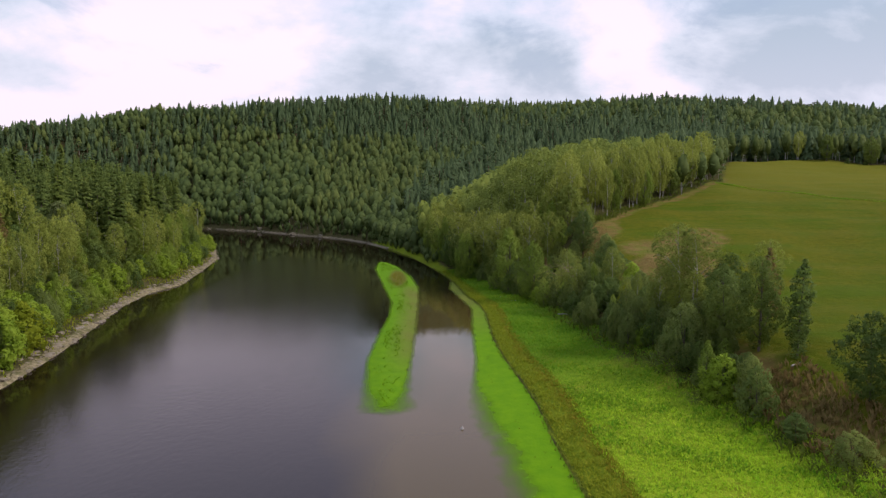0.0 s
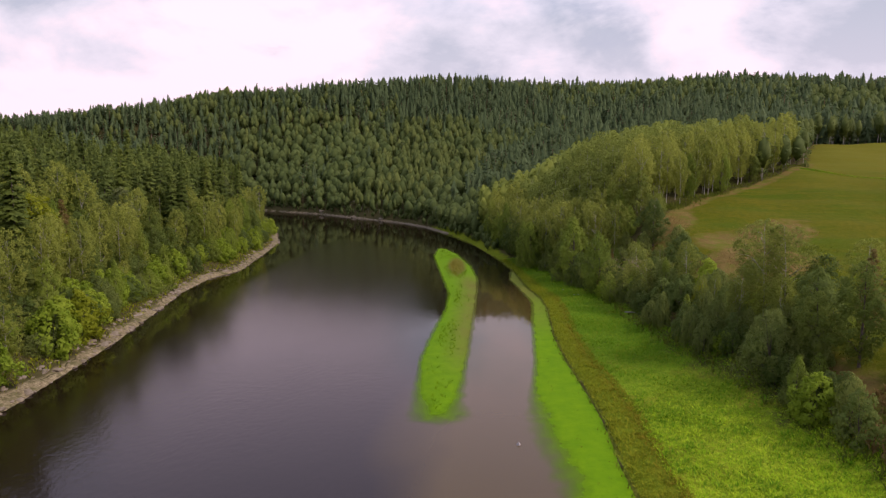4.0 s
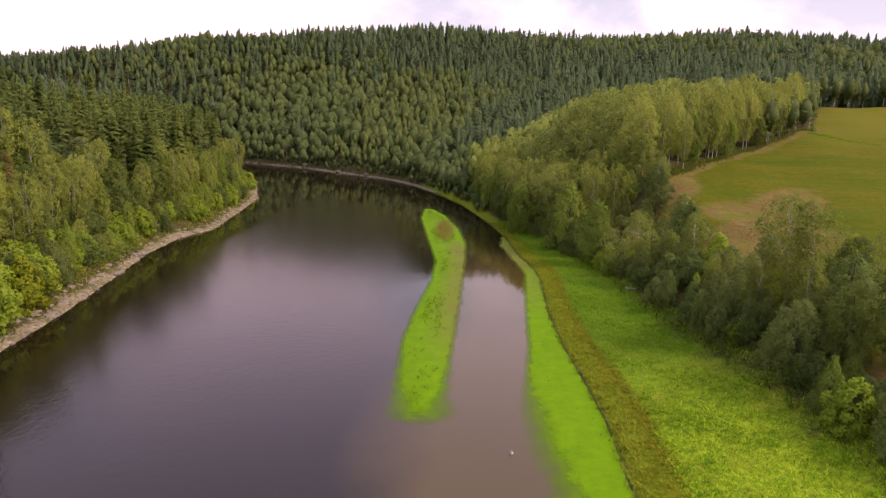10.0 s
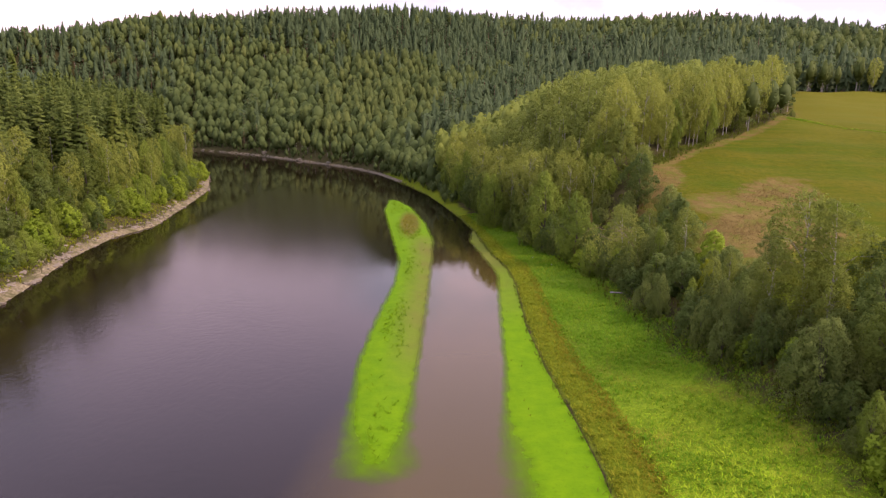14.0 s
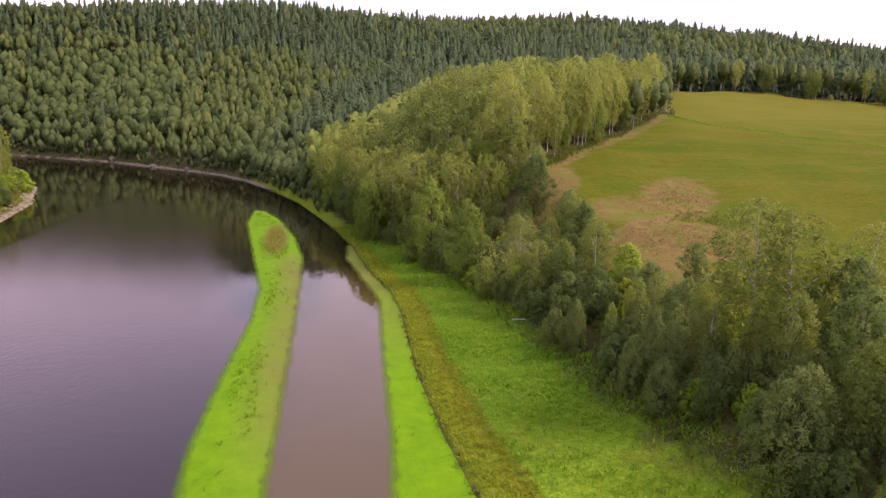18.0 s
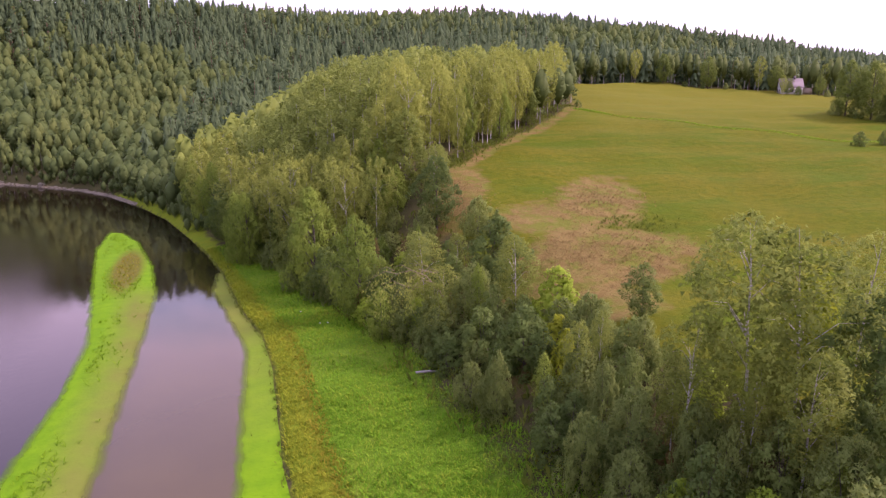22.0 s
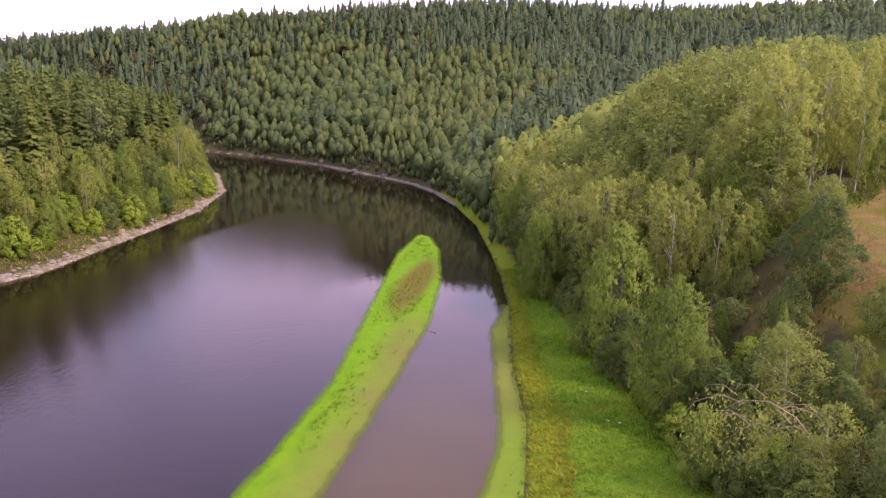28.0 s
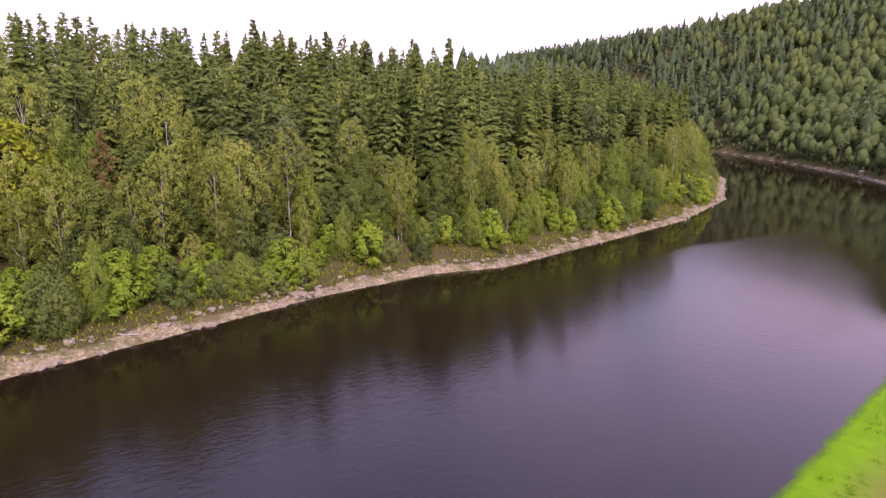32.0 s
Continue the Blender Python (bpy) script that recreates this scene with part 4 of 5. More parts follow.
def woods(name, label, kinds, xs, ys, tall, models, needle="hazed_needle", birch="hazed_birch"):
    """All trees of a wood as one mesh: kinds, places and heights are arrays."""
    zs = land(xs, ys)[0]
    vs, fs, ss, ms, ts, ns, base = [], [], [], [], [], [], 0
    leaf_slot = {"spruce": 0, "pine": 0, "birch": 5, "broad": 4}
    for kind in models:
        for k, (v, f, s, m, nv) in enumerate(models[kind]):
            pick = np.flatnonzero((kinds == kind) & (np.arange(len(xs)) % 4 == k))
            if not len(pick):
                continue
            n, a, t = len(pick), rng.uniform(0, 6.28, len(pick)), tall[pick]
            w = t * rng.uniform(0.78, 1.42, n)
            x = v[None, :, 0] * np.cos(a)[:, None] - v[None, :, 1] * np.sin(a)[:, None]
            y = v[None, :, 0] * np.sin(a)[:, None] + v[None, :, 1] * np.cos(a)[:, None]
            p = np.stack([x * w[:, None] + xs[pick][:, None], y * w[:, None] + ys[pick][:, None], v[None, :, 2] * t[:, None] + zs[pick][:, None] - 0.2], -1)
            vs.append(p.reshape(-1, 3))
            ns.append(np.stack([nv[None, :, 0] * np.cos(a)[:, None] - nv[None, :, 1] * np.sin(a)[:, None], nv[None, :, 0] * np.sin(a)[:, None] + nv[None, :, 1] * np.cos(a)[:, None], np.repeat(nv[None, :, 2], n, 0)], -1).reshape(-1, 3))
            fs.append((f[None] + (np.arange(n) * len(v))[:, None] + base).ravel())
            ss.append(np.tile(s, n))
            ms.append(np.tile(np.where(m == 0, leaf_slot[kind], m), n))
            ts.append(np.repeat(rng.uniform(0, 1, n), len(v)))
            base += n * len(v)
    me = mesh_of(name, np.concatenate(vs), np.concatenate(fs), np.concatenate(ss), [M[k] for k in (needle, "bark", "pine_bark", "birch_bark", "hazed_leaf", birch)],
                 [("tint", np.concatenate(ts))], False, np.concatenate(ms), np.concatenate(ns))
    return tagged(new(name, me), label, "woods", kind="stuff")


def scatter(x0, x1, y0, y1, gap, jitter=0.42):
    gx, gy = np.meshgrid(np.arange(x0, x1, gap), np.arange(y0, y1, gap))
    gx = gx + (np.arange(gx.shape[0]) % 2)[:, None] * gap * 0.5
    return gx.ravel() + rng.uniform(-jitter, jitter, gx.size) * gap, gy.ravel() + rng.uniform(-jitter, jitter, gx.size) * gap


def blot(x, y, s, seed):
    """Smooth patches between 0 and 1."""
    return 0.5 + 0.25 * (np.sin(x / s + seed) * np.cos(y / s * 1.3 + 2 * seed) + np.sin((x + y) / s * 0.7 + 3 * seed)) + 0.0 * x

# ---- the woods ----
BIRCH_WOOD = [(21, 104), (25, 84), (31, 70), (40, 62), (52, 62), (62, 70), (72, 80), (84, 93), (133, 140), (138, 158), (96, 182), (44, 178), (14, 168)]


def build_woods():
    # the far hill and the ridge
    x, y = scatter(-520, 720, 60, 640, 4.6, 0.75)
    z, d, left, wet, _ = land(x, y)
    crest = np.interp(x, [r[0] for r in RIDGE], [r[1] for r in RIDGE])
    ok = ~left & ~wet & (d > 2.4) & (y < crest + 22) & ~inside(x, y, PASTURE) & ~inside(x, y, BIRCH_WOOD) & ~((y < 104) & (x < 200))
    ok &= (x > -440) & (np.abs(x) < 1.7 * (y + 160)) & ~((x > 200) & (y < 150)) & ~((x > 420) & (y < 250))
    x, y, d, crest = x[ok], y[ok], d[ok], crest[ok]
    n, u = len(x), rng.uniform(0, 1, (3, len(x)))
    b = blot(x, y, 38, 1.0) + (u[0] - 0.5) * 0.6
    low = np.clip(1 - d / 60, 0, 1)
    high = 0.16 * np.clip((d - 110) / 80, 0, 1) + 0.16 * (x < -83 + 0.05 * (y - 305)) - 0.10
    k = np.where(b + 0.55 * low - high > 0.70, "broad", np.where(b + 0.3 * low - high > 0.56, "birch", np.where(u[1] < np.where(x < -80, 0.36, 0.26), "pine", "spruce"))).astype(object)
    near_birch = (seg_dist(x, y, BIRCH_WOOD, True)[0] < 16) & (y > 100)
    k = np.where(near_birch & (k != "broad"), "birch", k)
    rise = inside(x, y, [(-66, 292), (-24, 244), (44, 290), (20, 390), (-40, 400)])
    k = np.where(rise & (u[2] < 0.8), np.where(u[1] < 0.75, "birch", "broad"), k)
    dense = inside(x, y, [(40, 184), (140, 162), (172, 222), (150, 330), (20, 300), (10, 220)])
    k = np.where(dense & ~near_birch & (u[2] < 0.78), np.where(u[1] < 0.2, "pine", "spruce"), k)
    rim = (x > 150) & (seg_dist(x, y, PASTURE, True)[0] < 9)
    k = np.where(rim & (u[2] < 0.8), "birch", k)
    t = rng.normal(0.80, 0.10, n).clip(0.55, 1.05) * (0.66 + 0.38 * np.clip(d / 26, 0, 1))
    t = np.where(y > crest - 40, np.clip(t, 0.70, 0.90), t)
    # a closed row along the crest, and scrub down to the water
    x2, y2 = scatter(-440, 640, 370, 500, 5.2)
    c2 = np.interp(x2, [r[0] for r in RIDGE], [r[1] for r in RIDGE])
    ok = np.abs(y2 - c2 - 3) < 12
    x3, y3 = scatter(-200, 24, 120, 380, 2.6)
    _, d3, left3, wet3, _ = land(x3, y3)
    ok3 = ~left3 & ~wet3 & (d3 > 0.8) & (d3 < 6.0) & (rng.uniform(0, 1, len(x3)) < 0.8)
    x, y = np.concatenate([x, x2[ok], x3[ok3]]), np.concatenate([y, y2[ok], y3[ok3]])
    k = np.concatenate([k, np.where(rng.uniform(0, 1, ok.sum()) < 0.75, "spruce", "broad"), np.full(ok3.sum(), "broad")]).astype(object)
    t = np.concatenate([t, rng.uniform(0.6, 0.78, ok.sum()), rng.uniform(0.14, 0.36, ok3.sum())])
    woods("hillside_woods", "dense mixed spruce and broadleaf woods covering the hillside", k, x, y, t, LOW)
    # the wood behind the stony bank
    x, y = scatter(-230, -50, -70, 300, 4.4)
    z, d, left, wet, _ = land(x, y)
    ok = left & (d > np.where((y < 36) & (y > -20), 27, 16.5)) & (d < 82)
    x, y, d = x[ok], y[ok], d[ok]
    r = rng.uniform(0, 1, len(x))
    k = np.where(r < 0.74, "spruce", np.where(r < 0.82, "pine", np.where(r < 0.93, "birch", "broad"))).astype(object)
    k = np.where((y < 40) & (d < 45) & (r > 0.35), np.where(r > 0.62, "birch", "broad"), k)
    t, deep = rng.uniform(0.92, 1.26, len(x)), (d > 54) & (y > 125)
    woods("bank_woods", "tall spruce wood behind the stony river bank", k[~deep], x[~deep], y[~deep], t[~deep], MID, "bank_needle", "wood_birch")
    woods("spruce_wood", "dense inner part of the tall spruce wood", k[deep], x[deep], y[deep], t[deep], LOW, "hazed_needle", "wood_birch")
    # the inside of the birch wood
    x, y = scatter(12, 142, 58, 186, 4.4)
    e, _ = seg_dist(x, y, BIRCH_WOOD, True)
    _, d, _, _, _ = land(x, y)
    ok = inside(x, y, BIRCH_WOOD) & (d > 4) & ((e > 13) | (y > 150))
    for name, label, k, sort in (("birch_wood", "close-grown birch wood with olive-green crowns", ok & (y <= 128), MID), ("inner_birch_wood", "inner part of the olive-green birch wood", ok & (y > 128), LOW)):
        woods(name, label, np.full(k.sum(), "birch", object), x[k], y[k], rng.uniform(0.88, 1.2, k.sum()), sort, "bank_needle", "wood_birch")


build_woods()


def build_left_bank_trees():
    x, y = scatter(-112, -46, -62, 255, 4.4)
    z, d, left, wet, _ = land(x, y)
    r = rng.uniform(0, 1, len(x))
    ok = left & (d > 2.6 + 2.6 * blot(x, y, 9, 2.0)) & (d < np.where((y < 36) & (y > -20), 28, 17.5))
    for px, py, dd, q in zip(x[ok], y[ok], d[ok], r[ok]):
        if dd < 8:
            kind = ("bright_bush", "bush", "dark_bush", "bush", "upright", "birch", "dark")[int(q * 7)]
            ob = plant(kind, px, py, random.uniform(0.6, 1.3) * (0.6 if kind in ("upright", "birch", "dark") else 1), wide=random.uniform(0.8, 1.3) * (0.7 if kind in ("upright", "birch", "dark") else 1))
        elif dd < 14.5 or (py < 36 and q > 0.2):
            kind = "birch" if q < 0.32 else "broad" if q < 0.60 else "upright" if q < 0.74 else "dark" if q < 0.93 else "bright_bush"
            ob = plant(kind, px, py, random.uniform(0.8, 1.12) * (1.5 if kind == "bright_bush" else 1) * (1.2 if dd > 14.5 else 1))
        else:
            kind = "spruce" if q < 0.5 else "birch" if q < 0.75 else "pine" if q < 0.83 else "broad" if q < 0.92 else "upright"
            ob = plant(kind, px, py, random.uniform(0.85, 1.15))
        tagged(ob, group="trees on the stony bank")


build_left_bank_trees()


def build_bank_understory():
    """Bushes and saplings that close the foot of the wood above the stony bank."""
    x, y = scatter(-100, -46, -40, 215, 3.8)
    _, d, left, _, _ = land(x, y)
    ok = left & (d > 4.2 + 1.8 * blot(x, y, 7, 4.0)) & (d < 11)
    for px, py in zip(x[ok], y[ok]):
        kind = random.choice(("bush", "bright_bush", "dark_bush", "bright_bush", "upright", "birch", "dark"))
        k = random.uniform(0.32, 0.5) if kind in ("upright", "birch", "dark") else random.uniform(0.7, 1.25) * (1.3 if kind == "bright_bush" else 1.0)
        tagged(plant(kind, px, py, k, wide=k * random.uniform(0.9, 1.4)), group="undergrowth on the stony bank")


build_bank_understory()

# the tallest spruces, whose tops stand over the wood: place, and height against the model's
for x, y, tall in ((-110.6, 58.0, 1.16), (-113.5, 53.5, 0.98), (-108.0, 65.0, 1.04), (-106.0, 72.0, 1.12), (-101.0, 79.0, 1.06), (-98.5, 90.0, 1.10), (-98.0, 99.0, 1.18), (-88.0, 98.0, 1.06), (-118.0, 62.0, 1.05)):
    tagged(plant("spruce", x, y, tall), group="tall spruces over the wood")


def build_birch_wood():
    """The birches along the edges of the wood, one by one."""
    x, y = scatter(12, 142, 58, 186, 4.2)
    e, _ = seg_dist(x, y, BIRCH_WOOD, True)
    _, d, _, _, _ = land(x, y)
    ok = inside(x, y, BIRCH_WOOD) & (e <= 13) & (y <= 150) & (d > 3.5)
    for px, py, dd in zip(x[ok], y[ok], d[ok]):
        q = random.random()
        low = dd < 9 and px < 45
        kind = ("upright" if q < 0.3 else "dark" if q < 0.5 else "broad" if q < 0.7 else "birch") if low else ("birch" if q < 0.86 else "broad" if q < 0.92 else "upright")
        tagged(plant(kind, px, py, random.uniform(0.9, 1.28) * (0.95 if low else 1)), group="birches of the wood")


build_birch_wood()

# Trees that stand out on the scarp: kind, place, height against the model's
SCARP_TREES = [
    ("column", 55.8, -36.9, 0.93), ("broad", 53.3, -32.4, 1.0), ("dark", 55.0, -50.7, 0.95), ("dark", 59.0, -52.6, 1.1), ("dark", 63, -60, 1.0),
    ("bright_bush", 45.2, -38.6, 1.3), ("big_willow", 45.5, -27.2, 1.1), ("dark", 52.2, -25.0, 0.98), ("broad", 50.2, -29.0, 0.75),
    ("dark", 57.1, 3.8, 0.55), ("thin_birch", 49.8, -15.6, 1.1), ("thin_birch", 51.8, -17.6, 1.0), ("thin_birch", 66.5, -10.9, 0.75), ("thin_birch", 47.5, -13.0, 0.7), ("thin_birch", 50.0, -20.0, 0.65),
    ("dark", 56.0, -19.6, 0.92), ("rust", 59.4, -23.9, 0.76), ("big_willow", 49.0, -23.4, 0.85), ("yellow", 60.4, -11.1, 0.85),
    ("big_willow", 44.8, -11.0, 0.78), ("bush", 46.2, -2.7, 1.15), ("bright_bush", 44.2, -16.6, 0.75), ("dark_bush", 51.8, 24.5, 1.75), ("column", 52.2, 24.9, 0.66),
    ("bright_bush", 52.0, 10.6, 1.4), ("dark", 52.4, 46.0, 1.06), ("upright", 50.6, 59.8, 0.58), ("upright", 38.6, 39.6, 1.02),
    ("upright", 35.6, 55.0, 1.22), ("broad", 33.2, 59.5, 0.8), ("dark", 36.0, 48.5, 0.8), ("upright", 38.5, 28.6, 0.5), ("dark_bush", 41.5, 36.0, 1.3),
    ("thin_birch", 44.5, 30.0, 0.7), ("thin_birch", 42.6, 20.6, 0.5), ("thin_birch", 44.2, 22.6, 0.55), ("thin_birch", 41.8, 18.6, 0.4), ("big_willow", 46.5, 36.5, 0.9), ("big_willow", 47.0, 20.0, 0.9), ("thin_birch", 49.5, 15.0, 0.66), ("dark_bush", 44.5, 12.5, 1.2),
    ("bush", 42.5, 20.0, 1.2), ("dark_bush", 46.0, 6.5, 1.35), ("bush", 50.5, 2.0, 1.2), ("bright_bush", 42.6, 26.5, 1.0), ("thin_birch", 54.0, 52.0, 0.7),
    ("bush", 55.5, 38.0, 1.1), ("broad", 57.0, 57.5, 0.6), ("birch", 45.5, 55.0, 0.95), ("birch", 41.5, 58.5, 1.05), ("birch", 49.5, 66.0, 1.1)]


def build_scarp():
    for kind, x, y, tall in SCARP_TREES:
        tagged(plant(kind, x, y, tall, wide=tall * (1.35 if kind == "upright" else 1.4 if kind == "thin_birch" else 1)), group="trees of the scarp")
    x, y = scatter(30, 64, -64, 62, 3.1)
    z, d, left, wet, _ = land(x, y)
    ok = (d > np.interp(y, [-60, -30, -10, 10, 35, 62], [24, 20.5, 18, 16, 13, 8])) & (d < np.interp(y, [-60, -45, -20, 0, 20, 45], [26, 25, 31, 29, 25, 25])) & ~inside(x, y, BIRCH_WOOD)
    for px, py in zip(x[ok], y[ok]):
        if py < -42 and random.random() < 0.6:
            continue
        q = random.random()
        kind = "bush" if q < 0.30 else "dark_bush" if q < 0.54 else "bright_bush" if q < 0.65 else "upright" if q < 0.75 else "dark" if q < 0.82 else "yellow_bush" if q < 0.85 else "rust" if q < 0.88 else "bush" if q < 0.94 else "thin_birch"
        tagged(plant(kind, px, py, random.uniform(0.6, 1.3) * (0.42 if kind in ("dark", "thin_birch", "upright", "rust") else 1), wide=random.uniform(0.65, 1.05) * (0.5 if kind in ("dark", "thin_birch", "upright", "rust") else 1)), group="scrub on the scarp")
    # along the foot of the birch wood
    for y0 in np.arange(58, 205, 3.3):
        fx = np.interp(y0, [40, 54, 78, 96, 117, 148, 183, 211], [26.5, 25.5, 24.5, 22.5, 19, 14, 5, -6])
        kind = random.choice(("dark_bush", "bush", "bush", "bright_bush"))
        tagged(plant(kind, fx + random.uniform(4.5, 8.5) * (1.3 if y0 < 80 else 0.9), y0, random.uniform(0.7, 1.3)), group="scrub on the scarp")


build_scarp()


def build_pasture_trees():
    for kind, x, y, tall in (("broad", 228, 116, 1.45), ("broad", 231, 109, 1.5), ("birch", 236, 112, 1.15), ("broad", 234, 102, 1.35), ("broad", 240, 97, 1.5), ("dark", 247, 92, 1.7), ("broad", 252, 104, 1.6), ("dark", 262, 84, 1.7), ("broad", 243, 118, 1.4),
                             ("dark_bush", 176, 71.5, 0.8), ("dark_bush", 183, 70.0, 0.8), ("dark_bush", 186, 70.6, 0.75), ("dark_bush", 198, 73, 1.35), ("dark_bush", 204, 71, 1.1),
                             ("birch", 262, 186, 1.0), ("broad", 268, 182, 0.95), ("broad", 276, 189, 1.0), ("birch", 296, 180, 0.9), ("broad", 231, 213, 1.1), ("broad", 245, 199, 1.15), ("birch", 218, 217, 1.0),
                             ("dark_bush", 236, 204, 0.6), ("dark_bush", 242, 199, 0.55), ("bush", 250, 193, 0.6), ("bush", 255, 190, 0.5), ("bush", 272, 176, 0.6), ("bush", 286, 170, 0.7), ("dark_bush", 296, 163, 0.8),
                             ("dark_bush", 132, 132, 0.5), ("broad", 262, 170, 0.62), ("birch", 257, 168, 0.55), ("dark_bush", 266, 168, 0.8), ("dark_bush", 228, 112, 1.2), ("bush", 232, 105, 1.2), ("dark_bush", 236, 97, 1.3), ("bush", 226, 118, 1.0), ("dark_bush", 243, 90, 1.3), ("broad", 278, 168, 0.7)):
        tagged(plant(kind, x, y, tall), group="trees round the pasture")


build_pasture_trees()

# trees and bushes that stand out on the stony bank
for kind, x, y, tall in (("yellow_bush", -57.2, -1.5, 1.9), ("bright_bush", -56.6, -10.5, 1.9), ("yellow", -72.2, 10.1, 1.8), ("rust", -72.6, 20.4, 1.15), ("birch", -75.4, 12.5, 1.4), ("birch", -77.7, 27.0, 1.45), ("birch", -73.3, 29.0, 1.45), ("birch", -73.6, 36.0, 1.05), ("birch", -71.9, 46.3, 1.2), ("birch", -70.0, 66.4, 0.95), ("birch", -67.5, 79.7, 1.1), ("birch", -74.3, 156, 1.25), ("yellow_bush", -61.6, 13.3, 1.15), ("bright_bush", -62.6, 19.2, 1.7),
                         ("bright_bush", -66.4, 56.9, 1.6), ("bright_bush", -63.0, 81.0, 1.6), ("birch", -68.4, 33.5, 1.1), ("bright_bush", -61.8, 8.0, 1.5), ("bright_bush", -59.5, 4.0, 1.4), ("bush", -60.5, 11.0, 1.5), ("bright_bush", -58.5, -5.0, 1.7), ("bright_bush", -64.5, 23.5, 1.5), ("dark", -65, 15, 0.8), ("bright_bush", -63.6, 28, 1.2), ("spruce", -80, 4, 1.1), ("bright_bush", -66.0, 120.0, 1.5), ("bright_bush", -74.0, 172.0, 1.6)):
    tagged(plant(kind, x, y, tall), group="trees on the stony bank")


# ---- the weed bar in the river and the floating weed along the bank ----
def weed_sheet(name, label, poly, closed_zone, lift):
    xs = [p[0] for p in poly]
    ys = [p[1] for p in poly]
    gx, gy = np.arange(min(xs) - 3, max(xs) + 3.6, 0.6), np.arange(min(ys) - 6, max(ys) + 1.6, 1.0)

    def zones(x, y):
        e, _ = seg_dist(x, y, poly, True)
        s = np.where(inside(x, y, poly), e, -e)
        return [("z_edge", np.clip(0.5 + s * np.interp(y, [-30, -14], [0.13, 0.42]), 0, 1)), *closed_zone(x, y, s)]

    def rise(x, y):
        e, _ = seg_dist(x, y, poly, True)
        s = np.where(inside(x, y, poly), e, -e)
        return 0.02 + lift * ease(s, 0, 2.5) + np.where(s < np.interp(y, [-30, -14], [-4.5, -0.8]), -0.3, 0)

    return tagged(new(name, grid_mesh(name, gx, gy, rise, M["algae"], zones)), label, "weed", kind="structure")


def bar_zones(x, y, s):
    dry = np.clip(1.6 - np.hypot((x - 6.2) / 3.2, (y - 88) / 21) * 1.3, 0, 1)
    side = np.clip(1.3 - np.abs(x - np.interp(y, [-32, 8, 48, 90], [6.4, 8.2, 10.4, 9.5])) / 3.6, 0, 1) * (1 - ease(y, 60, 78)) * ease(y, -25, 10)
    return [("z_dry", dry), ("z_silt", side)]


def float_zones(x, y, s):
    return [("z_dry", 0 * x), ("z_silt", 0.95 * ease(y, 0, 45))]


weed_sheet("weed_bar", "long low bar of bright green water weed in the river", BAR, bar_zones, 0.22)
shore_line = [p for p in FAR_SHORE if -90 < p[1] < 80]
weed_sheet("floating_weed", "mat of lime-green floating weed along the river bank", FLOAT_EDGE + [(x + 3.2, y) for x, y in reversed(shore_line)], float_zones, 0.0)
for models in MODELS.values():
    for ob in models:
        put_away(ob)


# ---- grass and reeds ----
def tufts(name, label, x, y, z, tall, mat, blades=3, spread=0.5, category="grass"):
    """Tufts of bent kite-shaped blades, all in one mesh."""
    n = len(x) * blades
    a = rng.uniform(0, 6.28, n)
    h = np.repeat(tall, blades) * rng.uniform(0.6, 1.2, n)
    w = h * rng.uniform(0.16, 0.32, n)
    c = np.stack([np.repeat(x, blades), np.repeat(y, blades), np.repeat(z, blades)], -1)
    out = np.stack([np.cos(a), np.sin(a), 0 * a], -1)
    side = np.stack([-np.sin(a), np.cos(a), 0 * a], -1)
    up = np.array([0, 0, 1.0])
    foot = c + out * (h * 0.08)[:, None] - up * 0.05
    mid = c + out * (h * spread * 0.5)[:, None] + up * (h * 0.62)[:, None]
    tip = c + out * (h * spread * 1.15)[:, None] + up * (h * 0.92)[:, None]
    v = np.stack([foot, mid + side * w[:, None] * 0.5, tip, mid - side * w[:, None] * 0.5], 1).reshape(-1, 3)
    return tagged(new(name, mesh_of(name, v, np.arange(4 * n), np.full(n, 4), [M[mat]])), label, category, kind="stuff")


def grow(count, x0, x1, y0, y1, keep):
    x, y = rng.uniform(x0, x1, count), rng.uniform(y0, y1, count)
    z, d, left, wet, _ = land(x, y)
    ok = keep(x, y, d, left, wet)
    return x[ok], y[ok], z[ok], d[ok]


